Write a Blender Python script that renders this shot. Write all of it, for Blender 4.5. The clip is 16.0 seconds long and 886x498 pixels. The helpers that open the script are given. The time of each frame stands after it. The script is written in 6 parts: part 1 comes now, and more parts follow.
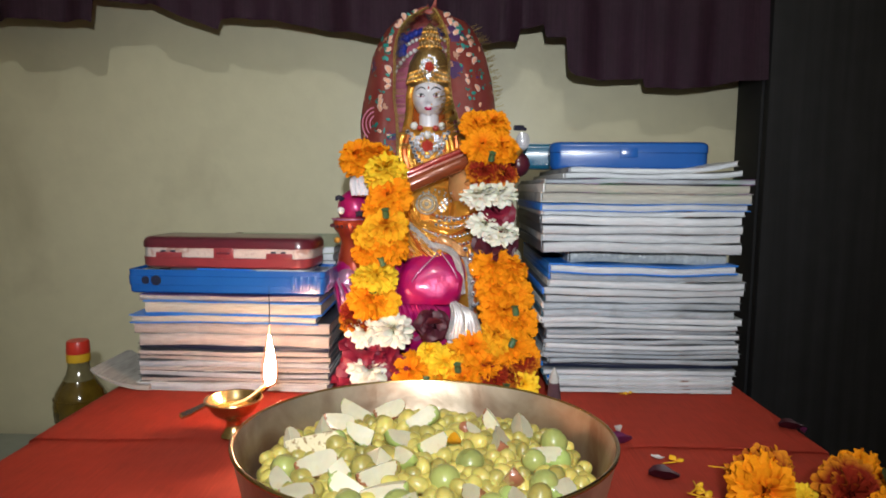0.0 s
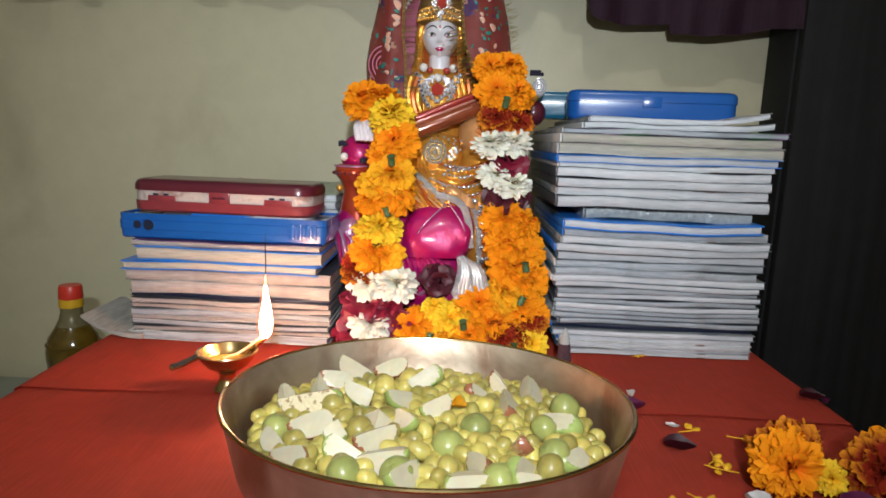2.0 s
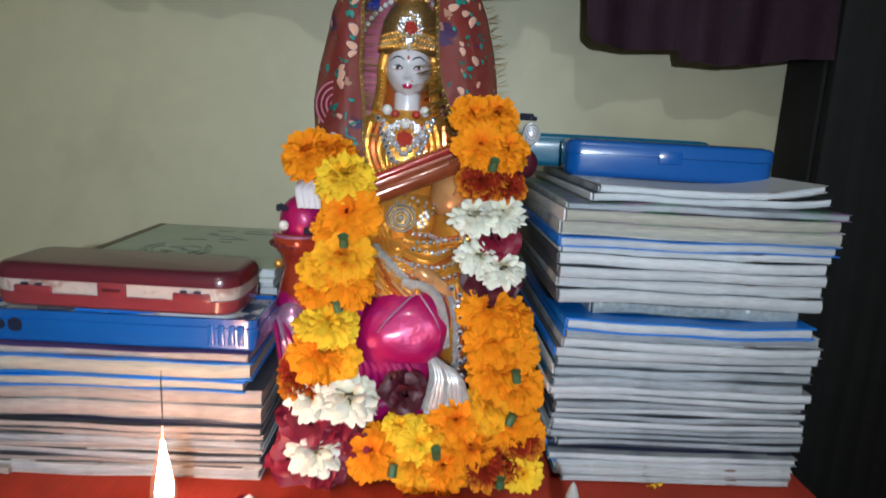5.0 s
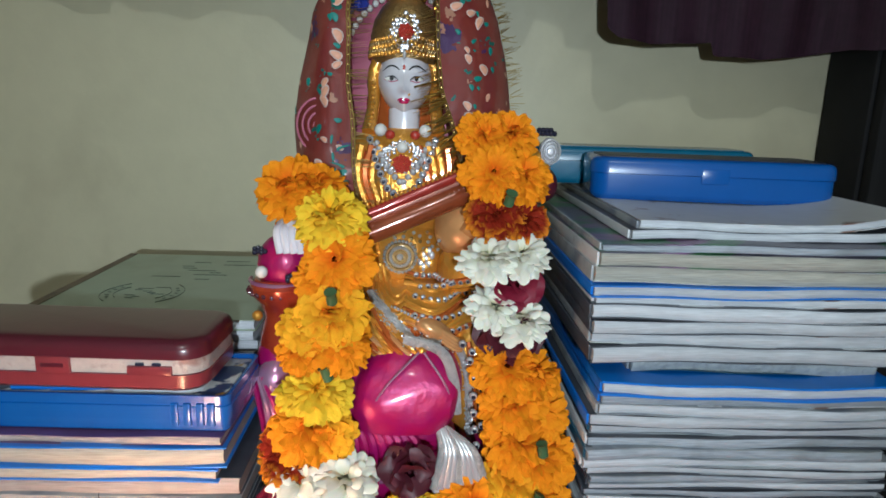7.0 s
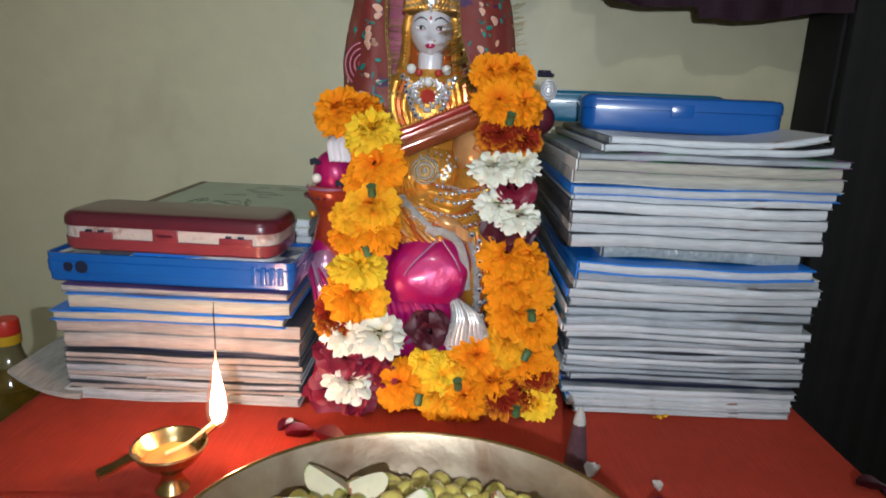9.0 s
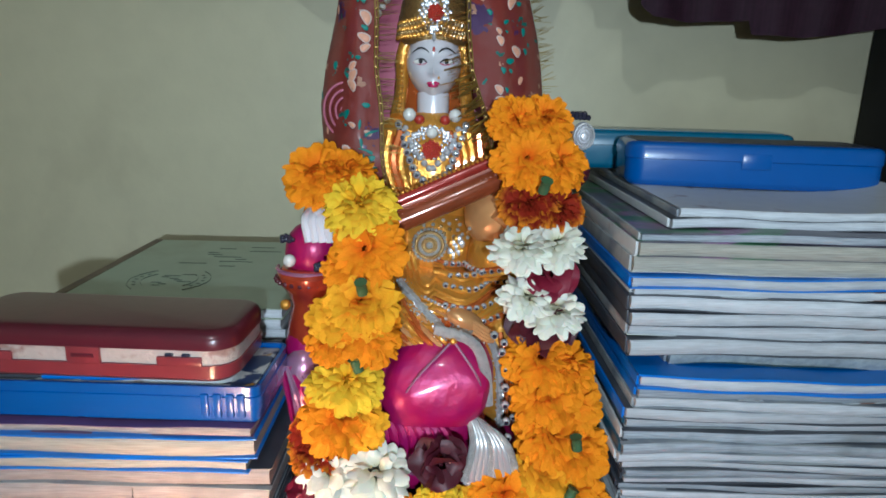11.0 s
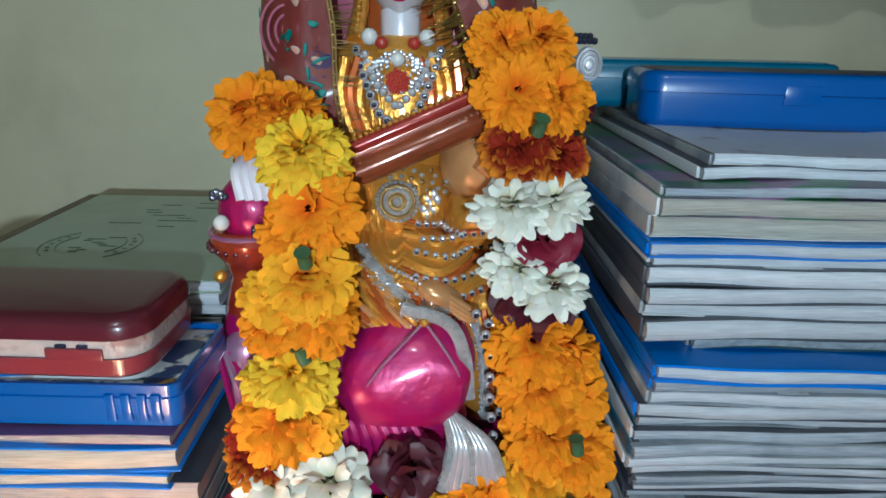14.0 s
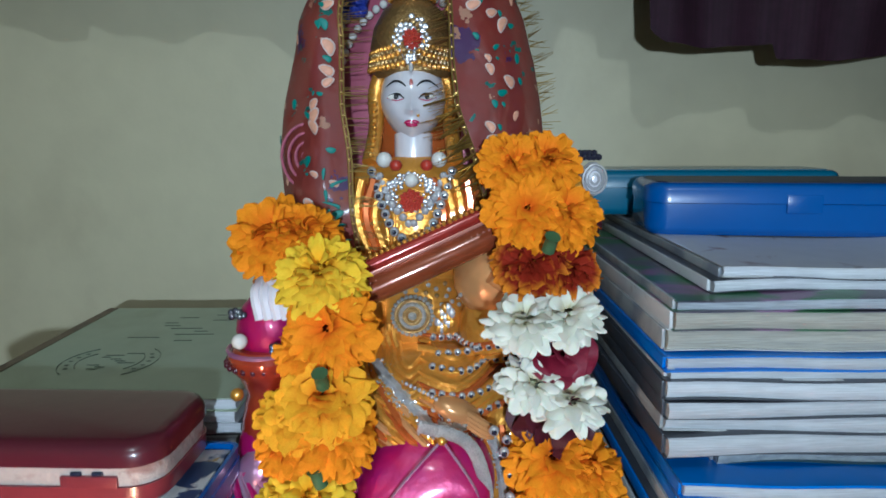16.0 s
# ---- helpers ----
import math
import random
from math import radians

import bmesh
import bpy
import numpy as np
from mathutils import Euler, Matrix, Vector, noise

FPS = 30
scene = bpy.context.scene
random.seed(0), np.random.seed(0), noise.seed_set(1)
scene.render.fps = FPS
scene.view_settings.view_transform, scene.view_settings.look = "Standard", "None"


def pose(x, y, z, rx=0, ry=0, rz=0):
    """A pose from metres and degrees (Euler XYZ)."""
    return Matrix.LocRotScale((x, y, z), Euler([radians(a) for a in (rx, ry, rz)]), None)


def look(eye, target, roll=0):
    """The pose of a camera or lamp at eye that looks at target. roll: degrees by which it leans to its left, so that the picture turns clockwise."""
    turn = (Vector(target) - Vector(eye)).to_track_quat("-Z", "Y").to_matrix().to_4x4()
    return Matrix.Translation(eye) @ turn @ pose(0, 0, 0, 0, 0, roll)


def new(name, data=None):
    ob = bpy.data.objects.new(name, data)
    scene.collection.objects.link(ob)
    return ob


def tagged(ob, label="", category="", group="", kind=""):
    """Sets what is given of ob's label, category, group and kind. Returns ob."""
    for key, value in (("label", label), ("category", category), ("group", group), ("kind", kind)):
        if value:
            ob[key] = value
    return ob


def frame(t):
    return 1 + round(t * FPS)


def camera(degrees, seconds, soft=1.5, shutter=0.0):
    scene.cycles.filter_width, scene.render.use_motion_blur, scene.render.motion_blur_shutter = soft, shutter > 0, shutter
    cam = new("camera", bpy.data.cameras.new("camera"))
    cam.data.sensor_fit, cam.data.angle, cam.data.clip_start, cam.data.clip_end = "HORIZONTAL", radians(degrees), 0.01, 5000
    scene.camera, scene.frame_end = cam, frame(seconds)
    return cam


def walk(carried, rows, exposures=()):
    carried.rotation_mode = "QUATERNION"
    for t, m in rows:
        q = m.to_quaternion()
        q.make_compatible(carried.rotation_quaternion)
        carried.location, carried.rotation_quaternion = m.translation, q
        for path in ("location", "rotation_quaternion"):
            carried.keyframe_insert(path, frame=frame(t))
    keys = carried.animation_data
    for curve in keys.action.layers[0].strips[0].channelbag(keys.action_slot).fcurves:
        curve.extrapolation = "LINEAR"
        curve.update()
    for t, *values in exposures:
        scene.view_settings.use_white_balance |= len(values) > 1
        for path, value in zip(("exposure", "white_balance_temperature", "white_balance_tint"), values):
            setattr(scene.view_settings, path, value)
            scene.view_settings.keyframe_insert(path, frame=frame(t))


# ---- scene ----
cam = camera(69.9, 16.0, soft=1.7, shutter=0.5)
EXPOSURES = [(0.0, -0.16, 6300, 9), (2.5, -0.22, 6100, 8), (4.5, -0.30, 5750, 5), (7.5, -0.38, 5600, 1), (8.5, -0.38, 5800, 5), (9.3, -0.35, 5950, 7), (10.2, -0.36, 5450, 3), (12.5, -0.38, 5200, -4), (13.5, -0.42, 4950, -6), (14.5, -0.47, 5350, -1), (16.0, -0.38, 5150, 0)]
PATH = [
    (0, (0.019, 0.007, 0.249), (-0.009, 1.998, 0.057), 0.7),
    (0.5, (0.018, 0.014, 0.24), (0.007, 1.998, -0.014), 1.2),
    (1, (0.015, 0.02, 0.236), (-0.014, 1.994, -0.082), 1.6),
    (1.5, (0.016, 0.032, 0.238), (-0.013, 2.004, -0.094), 1.8),
    (2, (0.016, 0.048, 0.241), (-0.025, 2.02, -0.094), 2.2),
    (2.5, (0.013, 0.07, 0.248), (-0.025, 2.041, -0.088), 2.3),
    (3, (0.011, 0.101, 0.26), (0.002, 2.076, -0.061), 2.3),
    (3.5, (0.013, 0.129, 0.269), (0.01, 2.102, -0.062), 2.5),
    (4, (0.013, 0.168, 0.28), (0.05, 2.138, -0.064), 2.8),
    (4.5, (0.007, 0.196, 0.297), (0.028, 2.17, -0.027), 3.3),
    (5, (0.004, 0.232, 0.32), (0.079, 2.194, -0.06), 3.2),
    (5.2, (0.004, 0.245, 0.332), (0.064, 2.211, -0.026), 3.3),
    (7.3, (0.0, 0.35, 0.352), (0.061, 2.301, -0.085), 1.4),
    (7.5, (-0.003, 0.356, 0.349), (0.025, 2.307, -0.093), 1.3),
    (8, (-0.011, 0.312, 0.34), (0.011, 2.24, -0.192), 0.4),
    (8.5, (-0.003, 0.249, 0.334), (-0.003, 2.188, -0.156), 1.2),
    (9, (0.012, 0.182, 0.313), (-0.002, 2.122, -0.175), 2.4),
    (9.5, (0.004, 0.176, 0.293), (0.015, 2.113, -0.204), 1.9),
    (10, (-0.002, 0.245, 0.341), (-0.007, 2.196, -0.099), 1.6),
    (10.2, (-0.01, 0.272, 0.355), (-0.006, 2.225, -0.074), 1.6),
    (12.3, (-0.007, 0.423, 0.348), (0.017, 2.325, -0.269), 1.5),
    (12.5, (-0.007, 0.43, 0.346), (0.022, 2.334, -0.267), 1.6),
    (13, (0.003, 0.438, 0.343), (0.051, 2.336, -0.289), 1.4),
    (13.5, (0.007, 0.445, 0.338), (0.043, 2.341, -0.297), 1.3),
    (14, (0.008, 0.448, 0.336), (0.043, 2.341, -0.308), 1.2),
    (14.5, (0.007, 0.448, 0.341), (0.015, 2.38, -0.173), 0.3),
    (15, (0.008, 0.449, 0.341), (0.016, 2.395, -0.12), 0.3),
    (15.5, (0.009, 0.449, 0.347), (0.017, 2.411, -0.044), -0.2),
    (15.8, (0.004, 0.449, 0.358), (0.022, 2.411, -0.029), -0.4),
    (16, (0.006, 0.445, 0.351), (0.003, 2.413, -0.009), -0.3),
]
walk(cam, [(t, look(eye, target, roll)) for t, eye, target, roll in PATH], EXPOSURES)


# ---- world and lights ----
world = bpy.data.worlds.new("room_dusk")
scene.world = world
world.use_nodes = True
world.node_tree.nodes["Background"].inputs[0].default_value = (0.75, 0.85, 1.0, 1)
world.node_tree.nodes["Background"].inputs[1].default_value = 0.02


def lamp(name, kind, place, watts, colour, radius):
    data = bpy.data.lights.new(name, kind)
    data.energy, data.color, data.shadow_soft_size = watts, colour, radius
    ob = new(name, data)
    ob.location = place
    return ob


TORCH = lamp("torch_light", "SPOT", (0.03, -0.14, 0.38), 34.0, (0.95, 0.98, 1.0), 0.012)
TORCH.matrix_world = look((0.03, -0.14, 0.38), (-0.03, 0.9, 0.24))
TORCH.data.spot_size, TORCH.data.spot_blend = radians(84), 1.0
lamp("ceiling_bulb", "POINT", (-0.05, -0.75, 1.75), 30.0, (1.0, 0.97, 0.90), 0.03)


# ---- materials ----
def mat(name, colour, rough=0.5, metal=0.0, vary=0.15, scale=40.0, bump=0.0, bump_scale=None, coat=0.0, emit=None, alpha=None, sub=0.0, hue=None, random_value=0.0, spec=None):
    m = bpy.data.materials.new(name)
    m.use_nodes = True
    nt = m.node_tree
    n, l = nt.nodes, nt.links
    b = n["Principled BSDF"]
    co = n.new("ShaderNodeTexCoord")
    big, fine = n.new("ShaderNodeTexNoise"), n.new("ShaderNodeTexNoise")
    big.inputs["Scale"].default_value, fine.inputs["Scale"].default_value = scale * 0.22, scale * 2.0
    big.inputs["Detail"].default_value, fine.inputs["Detail"].default_value = 4, 6
    for t in (big, fine):
        l.new(co.outputs["Object"], t.inputs["Vector"])
    add = n.new("ShaderNodeMath")
    add.operation = "ADD"
    l.new(big.outputs["Fac"], add.inputs[0])
    l.new(fine.outputs["Fac"], add.inputs[1])
    last = add.outputs[0]
    if random_value:
        info, mul, add2 = n.new("ShaderNodeObjectInfo"), n.new("ShaderNodeMath"), n.new("ShaderNodeMath")
        mul.operation, add2.operation = "MULTIPLY_ADD", "ADD"
        l.new(info.outputs["Random"], mul.inputs[0])
        mul.inputs[1].default_value, mul.inputs[2].default_value = random_value, -random_value / 2
        l.new(mul.outputs[0], add2.inputs[0])
        l.new(last, add2.inputs[1])
        last = add2.outputs[0]
    ramp = n.new("ShaderNodeMapRange")
    ramp.inputs["From Min"].default_value, ramp.inputs["From Max"].default_value = 0.55, 1.45
    l.new(last, ramp.inputs["Value"])
    mix = n.new("ShaderNodeMix")
    mix.data_type = "RGBA"
    c2 = hue or tuple(min(1, c * (1 + vary)) for c in colour)
    mix.inputs["A"].default_value = (*[c * (1 - vary) for c in colour], 1)
    mix.inputs["B"].default_value = (*c2, 1)
    l.new(ramp.outputs[0], mix.inputs["Factor"])
    l.new(mix.outputs["Result"], b.inputs["Base Color"])
    b.inputs["Roughness"].default_value, b.inputs["Metallic"].default_value = rough, metal
    b.inputs["Coat Weight"].default_value = coat
    b.inputs["Coat Roughness"].default_value = 0.12
    if spec is not None:
        b.inputs["Specular IOR Level"].default_value = spec
    if sub:
        b.inputs["Subsurface Weight"].default_value = sub
        b.inputs["Subsurface Radius"].default_value = (0.006, 0.003, 0.0015)
    if bump:
        bp, bt = n.new("ShaderNodeBump"), n.new("ShaderNodeTexNoise")
        bt.inputs["Scale"].default_value, bt.inputs["Detail"].default_value = bump_scale or scale * 3, 5
        l.new(co.outputs["Object"], bt.inputs["Vector"])
        l.new(bt.outputs["Fac"], bp.inputs["Height"])
        bp.inputs["Strength"].default_value, bp.inputs["Distance"].default_value = bump, 0.004
        l.new(bp.outputs[0], b.inputs["Normal"])
    if emit:
        b.inputs["Emission Color"].default_value, b.inputs["Emission Strength"].default_value = (*emit[:3], 1), emit[3]
    if alpha is not None:
        b.inputs["Alpha"].default_value = alpha
    return m


def banded(m, axis, scale, depth, strength=0.5):
    """Fine parallel lines along one axis, as of stacked paper or woven cloth, darkening and relief."""
    n, l = m.node_tree.nodes, m.node_tree.links
    b = n["Principled BSDF"]
    co, mp, no = n.new("ShaderNodeTexCoord"), n.new("ShaderNodeMapping"), n.new("ShaderNodeTexNoise")
    mp.inputs["Scale"].default_value = [scale if a == axis else scale * 0.03 for a in "xyz"]
    no.inputs["Scale"].default_value, no.inputs["Detail"].default_value = 1.0, 3
    l.new(co.outputs["Object"], mp.inputs[0])
    l.new(mp.outputs[0], no.inputs["Vector"])
    old = b.inputs["Base Color"].links[0].from_socket
    mix, mr = n.new("ShaderNodeMix"), n.new("ShaderNodeMapRange")
    mix.data_type, mix.blend_type = "RGBA", "MULTIPLY"
    mr.inputs["From Min"].default_value, mr.inputs["From Max"].default_value = 0.35, 0.65
    mr.inputs["To Min"].default_value = 1 - depth
    l.new(no.outputs["Fac"], mr.inputs["Value"])
    l.new(old, mix.inputs["A"])
    l.new(mr.outputs[0], mix.inputs["B"])
    mix.inputs["Factor"].default_value = 1.0
    l.new(mix.outputs["Result"], b.inputs["Base Color"])
    bp = n.new("ShaderNodeBump")
    bp.inputs["Strength"].default_value, bp.inputs["Distance"].default_value = strength, 0.001
    l.new(no.outputs["Fac"], bp.inputs["Height"])
    l.new(bp.outputs[0], b.inputs["Normal"])
    return m


def stained(m, colour, scale, low, high):
    """Blotches of a second colour, with a shape of their own."""
    n, l = m.node_tree.nodes, m.node_tree.links
    b = n["Principled BSDF"]
    old = b.inputs["Base Color"].links[0].from_socket
    co, no, mr, mix = n.new("ShaderNodeTexCoord"), n.new("ShaderNodeTexNoise"), n.new("ShaderNodeMapRange"), n.new("ShaderNodeMix")
    mix.data_type = "RGBA"
    no.inputs["Scale"].default_value, no.inputs["Detail"].default_value, no.inputs["Distortion"].default_value = scale, 5, 0.6
    l.new(co.outputs["Object"], no.inputs["Vector"])
    mr.inputs["From Min"].default_value, mr.inputs["From Max"].default_value = low, high
    l.new(no.outputs["Fac"], mr.inputs["Value"])
    l.new(mr.outputs[0], mix.inputs["Factor"])
    l.new(old, mix.inputs["A"])
    mix.inputs["B"].default_value = (*colour, 1)
    l.new(mix.outputs["Result"], b.inputs["Base Color"])
    return m


def motifs(m, scale, spots):
    """Printed motifs: cells of a Voronoi pattern whose middle takes one of a few colours."""
    n, l = m.node_tree.nodes, m.node_tree.links
    b = n["Principled BSDF"]
    old = b.inputs["Base Color"].links[0].from_socket
    co, warp, shift = n.new("ShaderNodeTexCoord"), n.new("ShaderNodeTexNoise"), n.new("ShaderNodeVectorMath")
    warp.inputs["Scale"].default_value, warp.inputs["Detail"].default_value = scale * 2.6, 2
    l.new(co.outputs["Object"], warp.inputs["Vector"])
    shift.operation = "MULTIPLY_ADD"
    shift.inputs[1].default_value = (0.016, 0.016, 0.016)
    l.new(warp.outputs["Color"], shift.inputs[0])
    l.new(co.outputs["Object"], shift.inputs[2])
    for i, (colour, size, cell, outline) in enumerate(spots):
        vo, gt, pick, mul, mix, sep = (n.new(k) for k in ("ShaderNodeTexVoronoi", "ShaderNodeMath", "ShaderNodeMath", "ShaderNodeMath", "ShaderNodeMix", "ShaderNodeSeparateColor"))
        vo.inputs["Scale"].default_value = scale * cell
        l.new(shift.outputs[0], vo.inputs["Vector"])
        gt.operation, gt.inputs[1].default_value = "LESS_THAN", size
        l.new(vo.outputs["Distance"], gt.inputs[0])
        l.new(vo.outputs["Color"], sep.inputs[0])
        pick.operation, pick.inputs[1].default_value = "GREATER_THAN", outline
        l.new(sep.outputs[i % 3], pick.inputs[0])
        mul.operation = "MULTIPLY"
        l.new(gt.outputs[0], mul.inputs[0])
        l.new(pick.outputs[0], mul.inputs[1])
        mix.data_type = "RGBA"
        l.new(mul.outputs[0], mix.inputs["Factor"])
        l.new(old, mix.inputs["A"])
        mix.inputs["B"].default_value = (*colour, 1)
        old = mix.outputs["Result"]
        top = n.new("ShaderNodeMath")
        top.operation = "MAXIMUM"
        top.inputs[0].default_value = 0.72
        if i:
            l.new(dense, top.inputs[0])
        l.new(mul.outputs[0], top.inputs[1])
        dense = top.outputs[0]
    l.new(old, b.inputs["Base Color"])
    l.new(dense, b.inputs["Alpha"])
    return m


PLASTER = stained(mat("cream_plaster", (0.565, 0.525, 0.365), 0.42, vary=0.07, scale=14, bump=0.12, bump_scale=60), (0.34, 0.30, 0.20), 3.6, 0.53, 0.88)
DARKWOOD = banded(mat("dark_wood", (0.016, 0.0155, 0.017), 0.7, spec=0.25, vary=0.3, scale=12, bump=0.1), "x", 60, 0.4, 0.2)
CURTAIN = banded(mat("purple_curtain", (0.055, 0.018, 0.040), 0.75, vary=0.25, scale=60, bump=0.1), "x", 300, 0.3, 0.2)
REDCLOTH = banded(mat("red_cloth", (0.66, 0.078, 0.042), 0.80, vary=0.10, scale=30, bump=0.25, bump_scale=900), "x", 700, 0.12, 0.2)
PAPER = banded(mat("page_edges", (0.60, 0.62, 0.66), 0.75, vary=0.14, scale=30, random_value=0.8), "z", 1500, 0.22, 0.6)
CREAMPAPER = banded(mat("cream_page_edges", (0.47, 0.45, 0.39), 0.75, vary=0.08, scale=30, random_value=0.6), "z", 1500, 0.30, 0.6)
# Copy of PAPER for the low stack; dim, pinkish flame-lit tone painted in.
FLAMELITPAPER = stained(banded(mat("flame_lit_page_edges", (0.43, 0.385, 0.37), 0.8, vary=0.15, scale=30, random_value=0.6), "z", 1400, 0.32, 0.7), (0.30, 0.27, 0.26), 26, 0.5, 0.75)
GREYPAPER = stained(banded(mat("worn_page_edges", (0.42, 0.455, 0.51), 0.7, vary=0.12, scale=40, random_value=0.6), "z", 1300, 0.35, 0.7), (0.28, 0.30, 0.32), 30, 0.5, 0.7)
PLASTICWRAP = mat("clear_wrap", (0.36, 0.39, 0.40), 0.25, vary=0.35, scale=90, bump=0.9, bump_scale=120, coat=0.4)
SHEAF = banded(mat("dull_sheaf", (0.40, 0.38, 0.36), 0.7, vary=0.15, scale=30), "z", 1400, 0.3)
COVER_DARK = mat("cover_dark", (0.055, 0.06, 0.075), 0.35, vary=0.3, scale=30)
COVER_BLUE = mat("cover_blue", (0.02, 0.17, 0.62), 0.32, vary=0.12, scale=30)
COVER_GREY = stained(mat("cover_grey", (0.36, 0.38, 0.39), 0.4, vary=0.2, scale=30), (0.20, 0.22, 0.26), 25, 0.45, 0.65)
COVER_GREEN = stained(mat("cover_sage", (0.36, 0.43, 0.32), 0.38, vary=0.10, scale=20), (0.30, 0.34, 0.24), 14, 0.5, 0.7)
COVER_TEAL = mat("cover_teal", (0.02, 0.075, 0.12), 0.35, vary=0.2, scale=30)
COVER_PURPLE = mat("cover_purple", (0.12, 0.06, 0.16), 0.35, vary=0.3, scale=30)
COVER_PRINT = stained(stained(mat("cover_printed", (0.09, 0.085, 0.12), 0.35, vary=0.3, scale=30), (0.05, 0.15, 0.07), 16, 0.50, 0.56), (0.22, 0.12, 0.24), 13, 0.58, 0.62)
COVER_WHITE = stained(mat("cover_pale", (0.58, 0.59, 0.60), 0.38, vary=0.1, scale=30), (0.25, 0.15, 0.12), 30, 0.62, 0.7)
BROWNTAPE = stained(mat("brown_border", (0.15, 0.105, 0.065), 0.5, vary=0.25, scale=40), (0.07, 0.05, 0.035), 50, 0.5, 0.7)
INK = mat("print_ink", (0.11, 0.14, 0.11), 0.5)
MAROON = mat("maroon_plastic", (0.085, 0.011, 0.022), 0.28, vary=0.12, scale=30, coat=0.3, bump=0.03)
PINKRED = mat("red_plastic", (0.20, 0.032, 0.042), 0.3, vary=0.12, scale=40, coat=0.3)
FROST = stained(mat("worn_label_band", (0.44, 0.40, 0.38), 0.5, vary=0.12, scale=90, bump=0.3), (0.30, 0.20, 0.18), 70, 0.52, 0.66)
BLUEPLASTIC = mat("blue_plastic", (0.010, 0.090, 0.36), 0.27, vary=0.08, scale=20, coat=0.3, bump=0.03)
TEALPLASTIC = mat("teal_plastic", (0.012, 0.12, 0.22), 0.27, vary=0.08, scale=20, coat=0.3)
DARKPLASTIC = mat("dark_slot", (0.01, 0.015, 0.04), 0.4)
PATTERNCARD = stained(stained(mat("printed_card", (0.55, 0.56, 0.55), 0.4, vary=0.1, scale=60), (0.03, 0.05, 0.12), 45, 0.48, 0.52), (0.45, 0.28, 0.05), 60, 0.60, 0.64)
BRASS = stained(mat("old_brass", (0.52, 0.38, 0.17), 0.26, 1.0, vary=0.12, scale=30, bump=0.06, bump_scale=50), (0.30, 0.19, 0.09), 22, 0.48, 0.75)
BRONZE = stained(mat("bell_metal", (0.48, 0.39, 0.29), 0.48, 0.86, vary=0.2, scale=25, bump=0.22, bump_scale=55), (0.26, 0.15, 0.09), 16, 0.40, 0.68)
GHEE = mat("melted_ghee", (0.42, 0.22, 0.05), 0.08, vary=0.1, coat=0.5)
WICK = mat("cotton_wick", (0.75, 0.55, 0.32), 0.9, vary=0.2, scale=200, bump=0.5)
FIRE = mat("flame", (1.0, 0.8, 0.5), 0.5, emit=(1.0, 0.52, 0.28, 385.0))
FIRETIP = mat("flame_tip", (1.0, 0.4, 0.2), 0.5, emit=(1.0, 0.36, 0.14, 8.0))
HALO = mat("flame_halo", (0.0, 0.0, 0.0), 1.0, emit=(1.0, 0.38, 0.20, 1.1), alpha=0.30, spec=0.0)
SMOKE = mat("soot_thread", (0.10, 0.05, 0.05), 1.0, alpha=0.5)
GRAPE = mat("grape_skin", (0.47, 0.39, 0.10), 0.34, vary=0.35, scale=60, sub=0.35, random_value=1.0)
BER = stained(mat("green_fruit_skin", (0.32, 0.34, 0.10), 0.30, vary=0.25, scale=40, random_value=0.6, sub=0.1), (0.36, 0.26, 0.10), 45, 0.58, 0.75)
APPLE = stained(mat("apple_flesh", (0.62, 0.56, 0.40), 0.30, vary=0.15, scale=45, bump=0.05, sub=0.35, random_value=0.9), (0.58, 0.47, 0.24), 55, 0.58, 0.84)
APPLESKIN = mat("apple_skin", (0.34, 0.42, 0.12), 0.25, vary=0.2, scale=50, coat=0.3, random_value=0.5)
REDSKIN = stained(mat("red_apple_skin", (0.32, 0.12, 0.06), 0.25, vary=0.2, scale=60, coat=0.3), (0.45, 0.36, 0.14), 60, 0.5, 0.65)
GUAVA = stained(mat("seeded_flesh", (0.66, 0.56, 0.34), 0.5, vary=0.1, scale=100, bump=0.3), (0.30, 0.19, 0.08), 260, 0.56, 0.62)
ORANGE = mat("marigold_orange", (0.90, 0.25, 0.002), 0.75, spec=0.12, vary=0.22, scale=120, hue=(0.95, 0.36, 0.008), sub=0.08)
YELLOW = mat("marigold_yellow", (0.95, 0.58, 0.008), 0.75, spec=0.12, vary=0.15, scale=120, hue=(0.95, 0.64, 0.05), sub=0.12)
GOLDEN = mat("marigold_golden", (0.88, 0.36, 0.008), 0.75, spec=0.12, vary=0.15, scale=120, hue=(0.95, 0.50, 0.02), sub=0.12)
RUST = mat("marigold_rust", (0.62, 0.13, 0.010), 0.75, spec=0.12, vary=0.3, scale=140, hue=(0.85, 0.34, 0.015), sub=0.1)
WHITEPETAL = mat("white_petal", (0.80, 0.80, 0.74), 0.55, vary=0.05, scale=120, hue=(0.85, 0.82, 0.66), sub=0.15)
ROSE = mat("rose_petal", (0.20, 0.008, 0.030), 0.5, vary=0.3, scale=60, sub=0.05)
DARKROSE = mat("dark_rose_petal", (0.065, 0.006, 0.016), 0.5, vary=0.3, scale=60)
MAGENTAPETAL = mat("purple_petal", (0.20, 0.03, 0.12), 0.4, vary=0.4, scale=60)
LEAF = mat("green_calyx", (0.055, 0.12, 0.05), 0.5, vary=0.25, scale=80)
THREAD = mat("thread", (0.6, 0.5, 0.4), 0.9)
GOLD = mat("gold_paint", (0.80, 0.385, 0.055), 0.28, 0.58, vary=0.18, scale=60, bump=0.35, bump_scale=230, coat=0.4)
